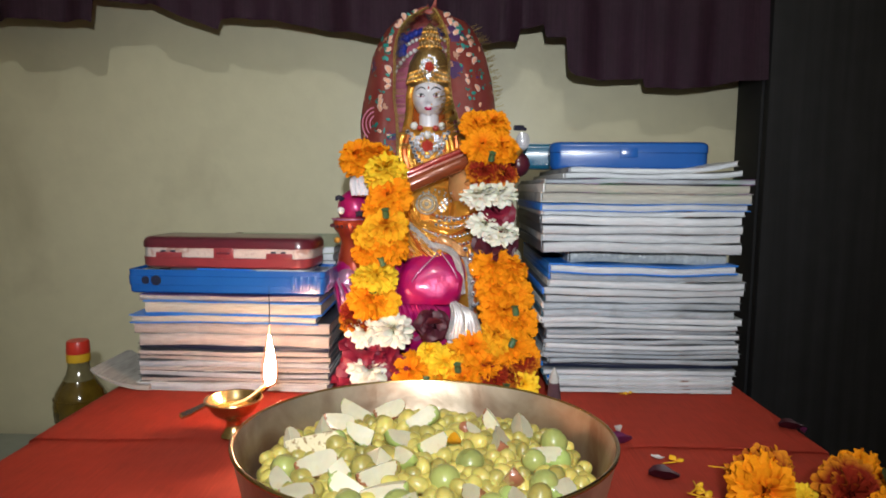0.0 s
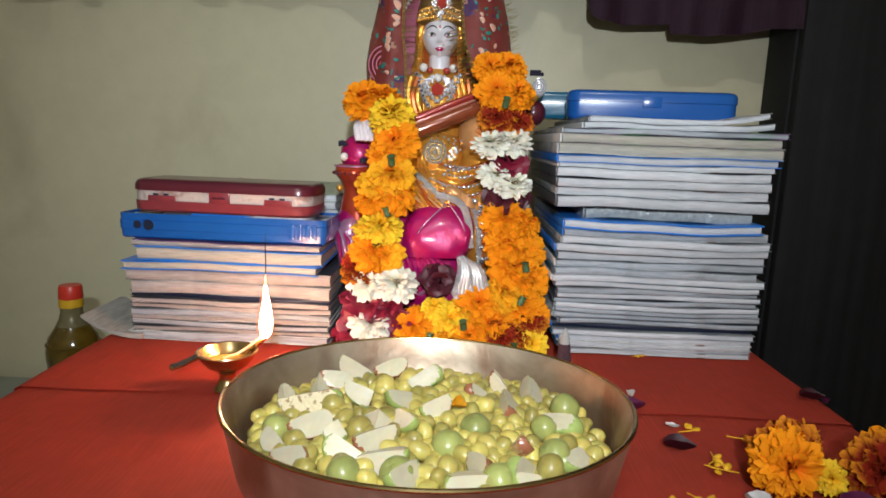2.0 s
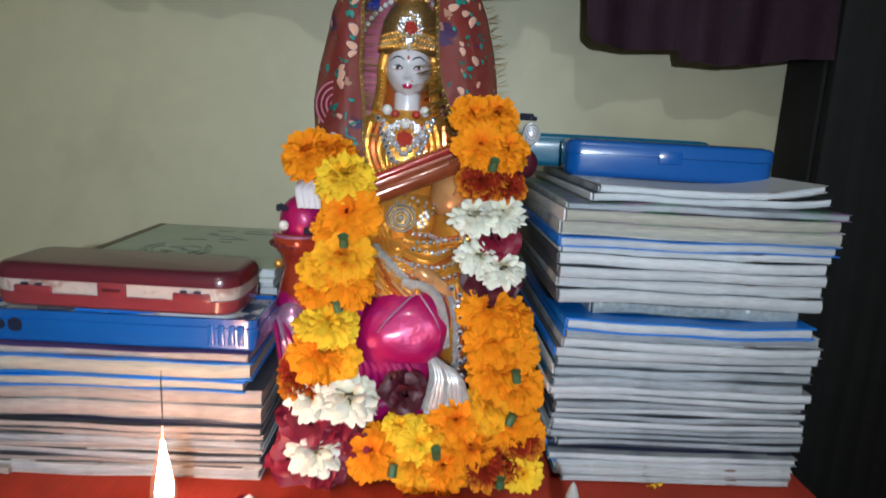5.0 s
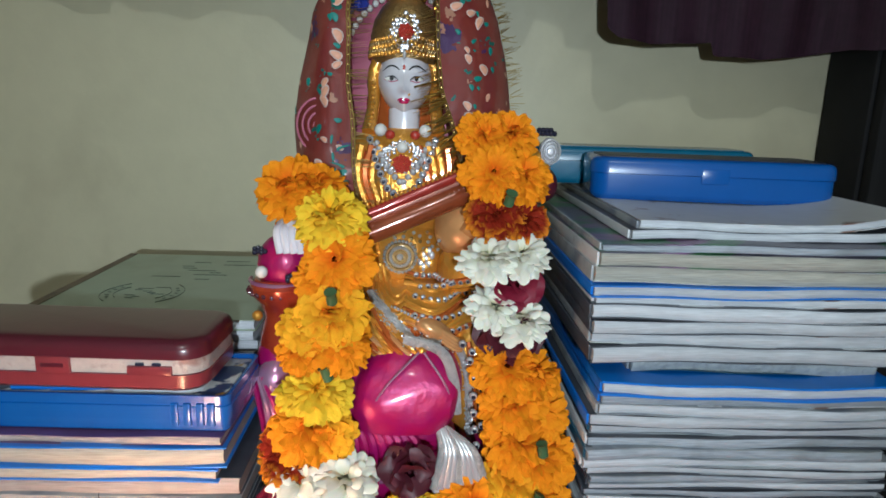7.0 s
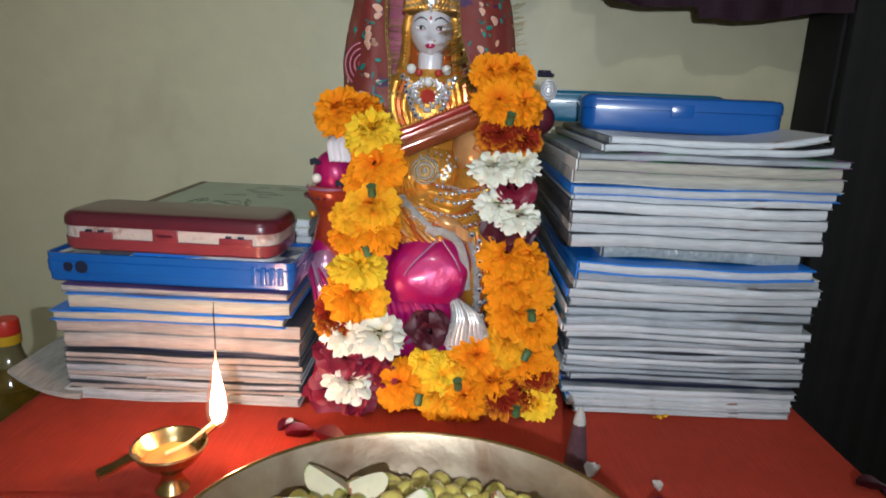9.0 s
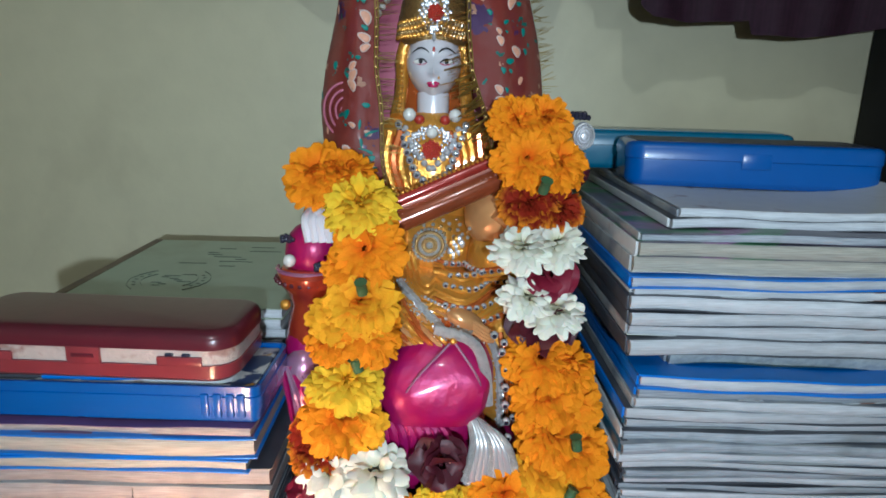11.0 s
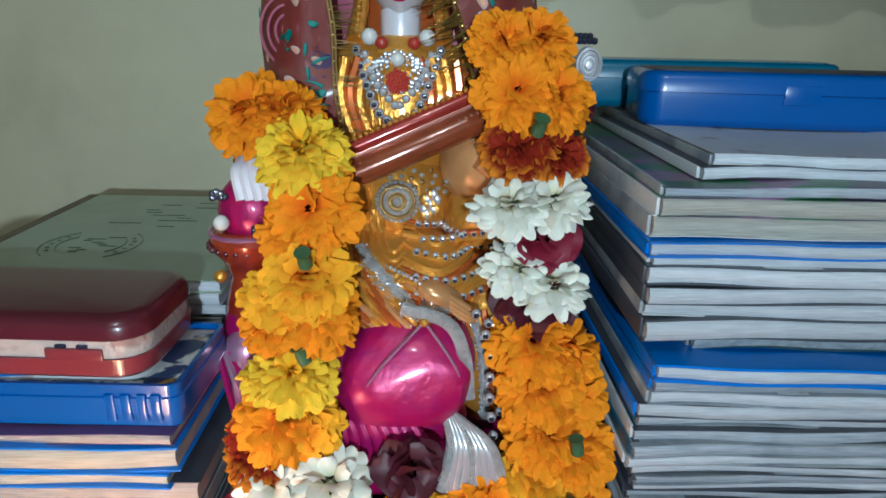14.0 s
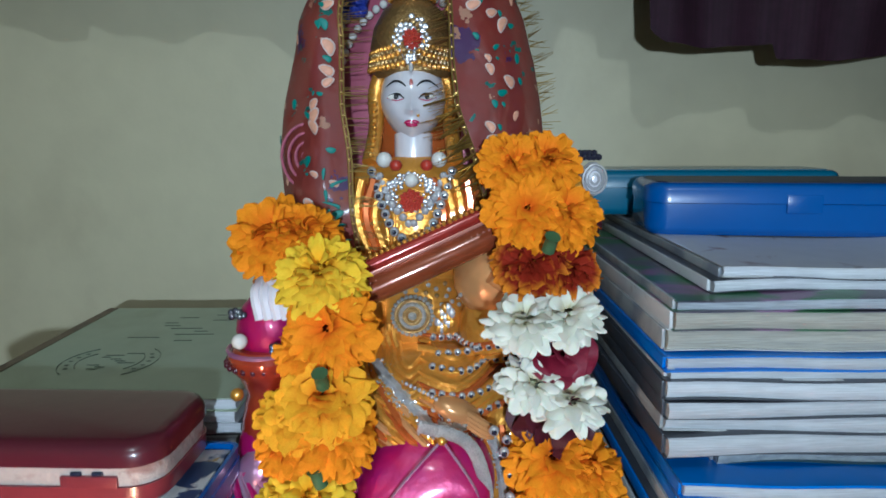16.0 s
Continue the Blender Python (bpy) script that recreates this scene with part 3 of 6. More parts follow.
def stacks():
    rng = random.Random(5)
    paper = {"w": PAPER, "c": CREAMPAPER, "g": GREYPAPER, "k": DARKPLASTIC, "x": PLASTICWRAP}
    words = {"w": "pale page edges", "c": "cream page edges", "g": "worn grey page edges", "k": "black edges", "x": "crinkled clear plastic wrap"}
    names = {COVER_DARK: "dark", COVER_BLUE: "bright blue", COVER_GREY: "grey printed", COVER_WHITE: "pale printed", COVER_TEAL: "dark blue-green", COVER_PURPLE: "purple printed", COVER_GREEN: "sage green", COVER_PRINT: "dark printed"}
    # tall stack: height, pages, cover, left end, right end, front
    D, B, G, W, T, P = COVER_DARK, COVER_BLUE, COVER_GREY, COVER_WHITE, COVER_TEAL, COVER_PURPLE
    tall = [(.0045, "w", W, .146, .366, .772), (.0045, "w", G, .142, .367, .773), (.0060, "w", W, .140, .368, .772), (.0065, "w", W, .142, .370, .772), (.0065, "w", G, .131, .369, .771),
            (.0070, "k", D, .134, .370, .776), (.0060, "g", D, .139, .374, .774), (.0055, "g", G, .134, .373, .773), (.0055, "g", D, .134, .375, .775), (.0060, "w", G, .133, .374, .772),
            (.0060, "g", D, .131, .372, .773), (.0060, "w", D, .134, .374, .776), (.0065, "g", G, .134, .373, .773), (.0065, "w", D, .131, .370, .772), (.0075, "w", G, .130, .374, .771),
            (.0085, "g", G, .129, .366, .773), (.0085, "g", D, .131, .373, .774), (.0085, "w", G, .134, .374, .776), (.0090, "w", D, .130, .374, .773), (.0085, "w", G, .137, .374, .771), (.0085, "g", W, .138, .373, .774),
            (.0110, "w", B, .137, .360, .767), (.0140, "x", T, .162, .358, .785), (.0120, "w", D, .127, .368, .770), (.0100, "w", W, .127, .367, .773), (.0100, "w", D, .126, .368, .771),
            (.0105, "w", D, .127, .369, .770), (.0060, "w", W, .126, .373, .773), (.0085, "w", B, .128, .374, .772), (.0120, "c", W, .127, .379, .774), (.0105, "c", COVER_PRINT, .127, .377, .771), (.0060, "g", COVER_PRINT, .132, .382, .773), (.0070, "w", D, .156, .372, .788), (.0060, "w", W, .163, .366, .792)]
    z, n = 0.0, len(tall)
    total = sum(t[0] for t in tall)
    k = 0.2755 / total
    for i, (h, pg, cover, x0, x1, y) in enumerate(tall):
        h *= k
        y += rng.uniform(-0.0025, 0.0025)
        x0, x1 = x0 + rng.uniform(-0.002, 0.002), x1 + rng.uniform(-0.003, 0.002)
        top = i >= n - 3
        lab = "%s notebook with %s, in the tall stack" % (names[cover], words[pg])
        notebook(((x0 + x1) / 2, y, z), x1 - x0, 0.285 + rng.uniform(-.01, .01) - (0.02 if i == 22 else 0), h, cover, paper[pg], rng, rng.uniform(-0.8, 0.8), curl=(0.0015 + 0.003 * (i - n + 3)) if top else 0.0007, thick=(0.0016 if i == 21 else 0.0009) if cover is B else 0.00045,
                 label=lab, group="notebooks in the tall stack", spine=[COVER_DARK, COVER_GREY, COVER_BLUE, COVER_WHITE, COVER_DARK, COVER_GREY, COVER_TEAL][(i * 3 + i // 4) % 7] if i not in (21, 28, 29, 30, 31, 32, 33) else (COVER_BLUE if i % 7 == 0 else (COVER_GREY if i % 2 else COVER_WHITE)), wave=0.0013 if i > 5 else 0.0005, peek=0.0012 if cover is B else 0.0)
        z += h
    # low stack
    low = [(.0085, "g", W, -.364, -.128, .754), (.0055, "w", D, -.360, -.126, .756), (.0060, "g", D, -.361, -.128, .755), (.0055, "w", W, -.360, -.126, .757), (.0060, "g", G, -.362, -.127, .755), (.0060, "w", D, -.361, -.125, .756), (.0060, "w", D, -.360, -.127, .754),
           (.0055, "k", D, -.362, -.127, .757), (.0125, "w", G, -.358, -.126, .754), (.0120, "w", D, -.364, -.126, .756), (.0090, "c", B, -.366, -.142, .752), (.0140, "c", B, -.350, -.136, .754), (.0060, "w", P, -.358, -.138, .757)]
    k = 0.1165 / sum(t[0] for t in low)
    z = 0.0
    for i, (h, pg, cover, x0, x1, y) in enumerate(low):
        h *= k
        notebook(((x0 + x1) / 2, y, z), x1 - x0, 0.33 + rng.uniform(-.008, .008), h, cover, FLAMELITPAPER if pg == "w" else paper[pg], rng, rng.uniform(-0.9, 0.9), thick=0.0012 if cover is B else 0.00045, label="%s notebook with %s, in the low stack" % (names[cover], words[pg]), group="notebooks in the low stack", wave=0.0011, peek=0.001 if cover is B else 0.0)
        z += h
    # pile behind the pencil boxes
    zz = z
    back = [(.0105, "w", D, -.350, -.141), (.0105, "w", W, -.346, -.143), (.0100, "w", D, -.351, -.139), (.0100, "w", G, -.348, -.142)]
    for h, pg, cover, x0, x1 in back:
        notebook(((x0 + x1) / 2, 0.868, zz), x1 - x0, 0.235, h, cover, paper[pg], rng, rng.uniform(-0.8, 0.8), label="%s notebook with %s, behind the pencil boxes" % (names[cover], words[pg]), group="notebooks behind the pencil boxes")
        zz += h
    top = notebook((-0.247, 0.866, zz), 0.212, 0.238, 0.010, COVER_GREEN, PAPER, rng, 0.0, label="sage green notebook with a printed round emblem", wave=0.0002)
    part("border", box_bm(-0.1058, -0.0970, 0.001, 0.2375, 0.0100, 0.0106), BROWNTAPE, top, "worn brown border")
    em = bmesh.new()
    for side in (0, math.pi):
        for r, reach in ((0.038, 0.9), (0.026, 0.75)):
            add_tube(em, [(r * math.cos(side + a), r * math.sin(side + a), 0) for a in (reach * (q / 10 - 1) for q in range(21))], 0.0004, seg=4, flat=0.4)
        for q in range(5):
            a = side + 0.28 * (q - 2)
            add_ball(em, (0.032 * math.cos(a), 0.032 * math.sin(a), 0), (0.0022, 0.0016, 0.0003), seg=8, rings=4)
    bars = random.Random(4)
    for q in range(9):
        x, y = bars.uniform(-0.016, 0.010), -0.018 + 0.0045 * q
        add_box(em, x, x + bars.uniform(0.006, 0.016), y, y + 0.0011, -0.0002, 0.0002)
    for q in range(10):
        x, y = bars.uniform(-0.045, 0.05), 0.052 + 0.009 * q
        add_box(em, x, x + bars.uniform(0.01, 0.04), y, y + 0.0012, -0.0002, 0.0002)
    part("emblem", em, INK, top, "dark printed ring emblem", place=(-0.022, 0.075, 0.0104))
    # loose cover bending away under the low stack
    bm = bmesh.new()
    rows = []
    for i in range(17):
        u = i / 16
        x = -0.345 - 0.078 * u
        zc = 0.0012 + 0.019 * u ** 2.2
        rows.append([(bm.verts.new((x, 0.748 + 0.012 * u * u, zc)), bm.verts.new((x, 0.85 + 0.012 * u, zc)), bm.verts.new((x, 0.748 + 0.012 * u * u, zc + 0.006 * (1 - 0.55 * u))), bm.verts.new((x, 0.85, zc + 0.006 * (1 - 0.55 * u))))])
    for (a,), (b,) in zip(rows, rows[1:]):
        for p, q in ((0, 1), (1, 3), (3, 2), (2, 0)):
            bm.faces.new((a[p], a[q], b[q], b[p]))
    bm.faces.new([rows[-1][0][q] for q in (0, 1, 3, 2)])
    bm.faces.new([rows[0][0][q] for q in (0, 2, 3, 1)])
    solo("paper_sheaf", bm, SHEAF, "grey sheaf of paper bending up from under the low stack", "paper")
    return z


LOWTOP = stacks()


# ---- pencil boxes ----
def maroon_box():
    w, d, h = 0.213, 0.082, 0.038
    root = thing("pencil_box", (-0.2555, 0.806, LOWTOP + 0.0315), -2.0, "maroon plastic pencil box with a worn pale band", "pencil box", "pencil boxes")
    bm = bmesh.new()
    add_loft(bm, w, d, 0.020, [(0, 0.004), (0.003, 0.0008), (0.013, 0)])
    part("base", bm, PINKRED, root, "faded red plastic base")
    bm = bmesh.new()
    add_loft(bm, w, d, 0.020, [(0.0132, 0.0014), (0.0246, 0.0014)])
    part("band", bm, FROST, root, "scuffed pale band")
    bm = bmesh.new()
    add_loft(bm, w, d, 0.020, [(0.0248, -0.0006), (0.031, -0.0004), (0.035, 0.0016), (0.0372, 0.005), (h, 0.009)])
    part("lid", bm, MAROON, root, "dark maroon lid")
    for x in (-0.068, 0.068):
        lt = part("latch", box_bm(x - 0.016, x + 0.016, -d / 2 - 0.0004, -d / 2 + 0.004, 0.0125, 0.0195, bevel=0.0008), PINKRED, root)
        for q in (-0.007, 0.005):
            part("notch", box_bm(x + q - 0.003, x + q + 0.003, -d / 2 - 0.0002, -d / 2 + 0.004, 0.0196, 0.0218, bevel=0.0005), DARKPLASTIC, lt)
    part("catch", box_bm(-0.012, 0.012, -d / 2 - 0.0014, -d / 2 + 0.004, 0.0125, 0.0255, bevel=0.001), PINKRED, root)
    part("slot", box_bm(-0.008, 0.008, -d / 2 - 0.0019, -d / 2 + 0.004, 0.0175, 0.0205, bevel=0.0004), MAROON, root)


def long_blue_box():
    w, d, h = 0.243, 0.084, 0.029
    root = thing("pencil_box", (-0.2535, 0.804, LOWTOP + 0.0008), -1.0, "long bright blue plastic pencil tray with two round holes", "pencil box", "pencil boxes")
    bm = bmesh.new()
    add_loft(bm, w, d, 0.008, [(0, 0.004), (0.002, 0.002), (0.010, 0.0012), (0.0105, 0.0002), (0.021, -0.0002), (0.0215, 0.0008), (h, 0.0004), (h, 0.003), (0.024, 0.004)])
    part("body", bm, BLUEPLASTIC, root)
    for x, r in ((-0.098, 0.0048), (-0.085, 0.0062)):
        bm = bmesh.new()
        add_tube(bm, [(x, -d / 2 - 0.0006, 0.016), (x, -d / 2 + 0.004, 0.016)], r, seg=20)
        part("hole", bm, DARKPLASTIC, root, "dark round hole")
    part("insert", box_bm(-w / 2 + 0.006, w / 2 - 0.006, -d / 2 + 0.006, d / 2 - 0.006, 0.0243, 0.0262, bevel=0.0006), PATTERNCARD, root, "printed card insert")
    bm = bmesh.new()
    add_loft(bm, 0.15, 0.07, 0.012, [(0.0262, 0), (0.0305, 0.0006)])
    part("tray_lid", bm, COVER_WHITE, root, "pale inner lid", place=(0.022, 0.002, 0))
    for x in (0.082, 0.091, 0.100, 0.108):
        part("rib", box_bm(x - 0.0028, x + 0.0028, -d / 2 - 0.0012, -d / 2 + 0.002, 0.006, 0.0235, bevel=0.001), BLUEPLASTIC, root)
    for x in (-0.04, -0.008, 0.020):
        bm = bmesh.new()
        add_tube(bm, [(x - 0.03, -d / 2 + 0.010, 0.0288), (x + 0.02, -d / 2 + 0.012, 0.0288)], 0.0024, seg=8)
        part("pen", bm, COVER_BLUE if x > -0.02 else COVER_DARK, root)


def plastic_box(place, w, d, h, turn, material, label):
    root = thing("pencil_box", place, turn, label, "pencil box", "pencil boxes")
    bm = bmesh.new()
    add_loft(bm, w, d, 0.016, [(0, 0.005), (0.003, 0.0015), (0.006, 0.0004), (h * 0.62, 0.0004)])
    part("base", bm, material, root)
    bm = bmesh.new()
    add_loft(bm, w, d, 0.016, [(h * 0.62 + 0.0004, -0.0008), (h * 0.86, -0.0006), (h * 0.95, 0.001), (h, 0.004)])
    part("lid", bm, material, root)
    bm = bmesh.new()
    add_loft(bm, w - 0.016, d - 0.016, 0.010, [(h - 0.0004, 0), (h + 0.0008, 0.0004)])
    part("top_panel", bm, DARKPLASTIC if material is BLUEPLASTIC else material, root)
    part("catch", box_bm(-0.012, 0.012, -d / 2 - 0.0012, -d / 2 + 0.002, h * 0.45, h * 0.8, bevel=0.0008), material, root)


maroon_box()
long_blue_box()
plastic_box((0.2655, 0.930, 0.2765), 0.214, 0.080, 0.038, -7.0, BLUEPLASTIC, "glossy bright blue plastic pencil box on the tall stack")
plastic_box((0.232, 1.024, 0.2800), 0.232, 0.070, 0.038, -3.5, TEALPLASTIC, "teal plastic pencil box behind the blue one")


# ---- statue: one mesh ----
def statue():
    bm = bmesh.new()
    names = [LUTEBODY, GOLD, CROWN, LACE, SILVER, PINK, GOLDRED, SILVERBEAD, DARKBEAD, PEARL, REDSTONE, VEENA, VEENATOP, SKINTONE, ARCHPINK, ARCHBLUE, LIPS, LINE, PINKLILAC, MAROON, URNRED]
    ix = {m: i for i, m in enumerate(names)}

    solid = []

    def front(x, z, off=0.0):
        """The front of the body at x, z, from its rounded forms."""
        best = 0.90
        for c, r in solid:
            k = 1 - ((x - c[0]) / r[0]) ** 2 - ((z - c[2]) / r[2]) ** 2
            if k > 0:
                best = min(best, c[1] - r[1] * math.sqrt(k))
        return best - off

    def drape(p, r, m, off=0.001, steps=6):
        pts = smooth_path([(x, 0, z) for x, z in p], steps)
        rr = r if isinstance(r, (int, float)) else [r[0] + (r[1] - r[0]) * i / (len(pts) - 1) for i in range(len(pts))]
        add_tube(bm, [Vector((q.x, front(q.x, q.z, off), q.z)) for q in pts], rr, ix[m], 6)

    def string(p, r, m, gap, off=0.0015, core=None):
        pts = smooth_path([(x, 0, z) for x, z in p], 8)
        beads([Vector((q.x, front(q.x, q.z, off), q.z)) for q in pts], r, m, gap, steps=1, core=core)

    def ball(c, r, m, turn=(0, 0, 0), seg=16, rings=10):
        if not isinstance(r, (int, float)) and max(r) > 0.025 and turn == (0, 0, 0):
            solid.append((c, r))
        return add_ball(bm, c, r, ix[m], seg, rings, turn)

    def tube(p, r, m, steps=5, seg=8, flat=1.0):
        pts = smooth_path(p, steps) if len(p) > 2 else p
        if not isinstance(r, (int, float)) and len(r) != len(pts):
            q = [i / (len(pts) - 1) * (len(r) - 1) for i in range(len(pts))]
            r = [r[int(a)] + (r[min(int(a) + 1, len(r) - 1)] - r[int(a)]) * (a - int(a)) for a in q]
        add_tube(bm, pts, r, ix[m], seg, flat)

    def beads(p, r, m, gap, steps=8, core=None):
        pts = smooth_path(p, steps) if len(p) > 2 else [Vector(a) for a in p]
        acc, last = 0.0, pts[0]
        for a, b in zip(pts, pts[1:]):
            seglen = (b - a).length
            while acc <= seglen:
                c = a + (b - a) * (acc / max(seglen, 1e-6))
                ball(c, r, m, seg=8, rings=6)
                if core:
                    ball(c + Vector((0, -r * 0.75, 0)), (r * 0.55, r * 0.4, r * 0.55), core, seg=6, rings=4)
                acc += gap
            acc -= seglen

    cx = -0.016
    # pedestal and throne
    add_box(bm, -0.115, 0.105, 0.815, 0.985, 0.0, 0.036, 0.006, ix[MAROON])
    add_box(bm, -0.100, 0.095, 0.83, 0.985, 0.036, 0.06, 0.008, ix[PINK])
    add_box(bm, -0.075, 0.065, 0.93, 0.985, 0.05, 0.30, 0.012, ix[MAROON])
    # arch behind the head
    ball((cx, 0.972, 0.37), (0.088, 0.012, 0.118), ARCHPINK, seg=32, rings=16)
    for r, m, br, g in ((0.062, PEARL, 0.0032, 0.0068), (0.072, PEARL, 0.0028, 0.006), (0.079, ARCHBLUE, 0.0055, 0.008)):
        beads([(cx + r * math.cos(a), 0.957, 0.372 + r * 1.33 * math.sin(a)) for a in (math.pi * (q / 16 * 1.3 - 0.15) for q in range(17))], br, m, g)
    for q in range(14):
        ball((cx - 0.045 + 0.006 * math.cos(q * 2.4) * (q % 4), 0.950, 0.452 + 0.005 * math.sin(q * 2.4) * (q % 4)), 0.0055, ARCHBLUE, seg=8, rings=6)
    # torso
    ball((cx, 0.912, 0.275), (0.046, 0.034, 0.062), GOLD, seg=24, rings=16)
    ball((cx, 0.905, 0.222), (0.044, 0.036, 0.040), GOLD, seg=24, rings=14)
    ball((cx, 0.915, 0.305), (0.060, 0.028, 0.030), GOLD, seg=24, rings=12)
    # folds of the blouse
    for q in range(7):
        s = -1 if q % 2 else 1
        tube([(cx + s * (0.014 + 0.004 * q), 0.884 - 0.001 * q, 0.320), (cx + s * (0.022 + 0.003 * q), 0.876, 0.295), (cx + s * (0.012 + 0.003 * q), 0.877, 0.262)], 0.0032, GOLD if q % 3 else GOLDRED, seg=6)
    # neck and head
    head_start = len(bm.verts)
    tube([(cx, 0.918, 0.312), (cx, 0.916, 0.330), (cx, 0.918, 0.346)], [0.018, 0.0138, 0.0140], SILVER, seg=24)
    hz = 0.371
    before = len(bm.verts)
    add_ball(bm, (cx, 0.921, hz), (0.0238, 0.027, 0.0305), ix[SILVER], 56, 44)
    bm.verts.ensure_lookup_table()
    for v in bm.verts[before:]:
        x, z = v.co.x - cx, v.co.z - hz
        if v.co.y < 0.925:
            def swell(px, pz, wx, wz):
                return math.exp(-((abs(x) - px) / wx) ** 2 - ((z - pz) / wz) ** 2)
            push = 0.0026 * swell(0, 0.001, 0.0026, 0.009) + 0.0050 * swell(0, -0.0075, 0.0030, 0.0030) + 0.0018 * swell(0.0028, -0.0085, 0.0016, 0.0018)
            push += 0.0016 * swell(0.0130, -0.008, 0.006, 0.007) - 0.0018 * swell(0.0105, 0.0015, 0.0055, 0.0035) + 0.0012 * swell(0.010, 0.008, 0.007, 0.0028)
            push += 0.0042 * swell(0, -0.0255, 0.0075, 0.0060) + 0.0040 * swell(0, -0.0170, 0.0065, 0.0042) - 0.0009 * swell(0, -0.0208, 0.0060, 0.0013)
            v.co.y -= push
        v.co.x = cx + x * (1 - 0.22 * max(0.0, -z / 0.0305) ** 1.6)
    skin = [(v.co.copy()) for v in bm.verts[before:] if v.co.y < 0.92]

    def face(x, z, off=0.0004):
        near = min(skin, key=lambda p: (p.x - cx - x) ** 2 + (p.z - z) ** 2)
        return (cx + x, near.y - off, z)

    for s, z in ((1, 0.3548), (-1, 0.3548)):
        ball(face(s * 0.0024, z, -0.0006), (0.0034, 0.0016, 0.0014), LIPS, turn=(0, s * 14, 0), seg=12, rings=6)
    ball(face(0, 0.3526, -0.0006), (0.0044, 0.0017, 0.0015), LIPS, seg=12, rings=6)
    for s in (-1, 1):
        tube([face(s * x, z) for x, z in ((0.0038, 0.3790), (0.0075, 0.3820), (0.0125, 0.3825), (0.0185, 0.3788))], [0.0004, 0.0008, 0.0008, 0.0003], LINE, seg=5)
        ball(face(s * 0.0112, 0.3717, -0.0004), (0.0056, 0.0010, 0.0020), PEARL, seg=14, rings=8)
        ball(face(s * 0.0108, 0.3719, 0.0002), (0.0020, 0.0008, 0.0018), LINE, seg=10, rings=6)
        tube([face(s * x, z, 0.0006) for x, z in ((0.0050, 0.3708), (0.0085, 0.3736), (0.0125, 0.3738), (0.0178, 0.3722))], [0.0003, 0.0008, 0.0008, 0.0003], LINE, seg=5)
        tube([face(s * x, z, 0.0005) for x, z in ((0.0056, 0.3704), (0.0110, 0.3694), (0.0172, 0.3714))], 0.00035, LIPS, seg=5)
        # hair, ear ornaments
        tube([(cx + s * 0.020, 0.925, 0.398), (cx + s * 0.0275, 0.925, 0.376), (cx + s * 0.0275, 0.922, 0.352), (cx + s * 0.031, 0.905, 0.326)], [0.006, 0.006, 0.0055, 0.006], GOLD, seg=10)
        beads([(cx + s * 0.0270, 0.908, 0.368), (cx + s * 0.028, 0.905, 0.343), (cx + s * 0.030, 0.898, 0.330)], 0.0022, GOLD, 0.0042)
        ball((cx + s * 0.0190, 0.886, 0.3290), 0.0055, PEARL)
        ball((cx + s * 0.0105, 0.880, 0.3255), (0.0044, 0.004, 0.0040), REDSTONE)
        ball((cx + s * 0.034, 0.883, 0.308), (0.0040, 0.004, 0.0040), REDSTONE)
        for q in range(8):
            ball((cx + s * (0.030 + 0.003 * math.cos(q)), 0.880, 0.302 - 0.002 * q), 0.0024, SILVERBEAD, seg=8, rings=6)
    ball(face(0, 0.3808), (0.0013, 0.0009, 0.0032), REDSTONE, seg=8, rings=8)
    ball(face(0.0045, 0.3590), 0.0011, GOLD, seg=8, rings=6)
    ball((cx, 0.944, 0.350), (0.036, 0.016, 0.048), GOLDRED)
    ball((-0.087, 0.904, 0.332), (0.020, 0.0135, 0.025), ARCHPINK, turn=(0, 15, 0))
    for r in (0.019, 0.014, 0.009, 0.004):
        tube([(-0.087 + r * math.cos(t), 0.8852 + 0.15 * r, 0.331 + 1.2 * r * math.sin(t)) for t in (math.pi * (0.1 + 1.5 * q / 10) for q in range(11))], 0.0011, ARCHPINK, steps=2, seg=6)
    # crown: a tall dome with a pointed tiara, a stone boss and a tiered finial
    add_lathe(bm, [(0.0275, 0), (0.0305, 0.004), (0.0300, 0.012), (0.0315, 0.022), (0.0285, 0.036), (0.0215, 0.048), (0.0140, 0.054), (0.0150, 0.058), (0.0120, 0.063), (0.0130, 0.066), (0.0090, 0.072), (0.0100, 0.075), (0.0060, 0.081), (0.0066, 0.085), (0.0, 0.092)], (cx, 0.930, 0.386), ix[CROWN], 32)
    for k in range(5):
        for q in range(27):
            a = math.pi * (1 + (q + 0.5 * (k % 2)) / 27)
            r = 0.0322 - 0.0004 * k
            peak = 0.0065 * max(0.0, 1 - abs(math.cos(a)) * 2.4) - 0.004 * abs(math.cos(a))
            ball((cx + r * math.cos(a), 0.930 + r * math.sin(a), 0.3935 + 0.0036 * k + peak * (0.4 + 0.2 * k)), (0.0019, 0.0019, 0.0022), CROWN if k % 2 else GOLD, seg=6, rings=5)
    for k in range(6):
        for q in range(14):
            a = 2 * math.pi * (q + 0.5 * (k % 2)) / 14
            r = (0.0160, 0.0140, 0.0145, 0.0120, 0.0105, 0.0090)[k]
            ball((cx + r * math.cos(a), 0.930 + r * math.sin(a), 0.4420 + 0.0052 * k), 0.0021, CROWN if k % 2 else GOLD, seg=6, rings=5)
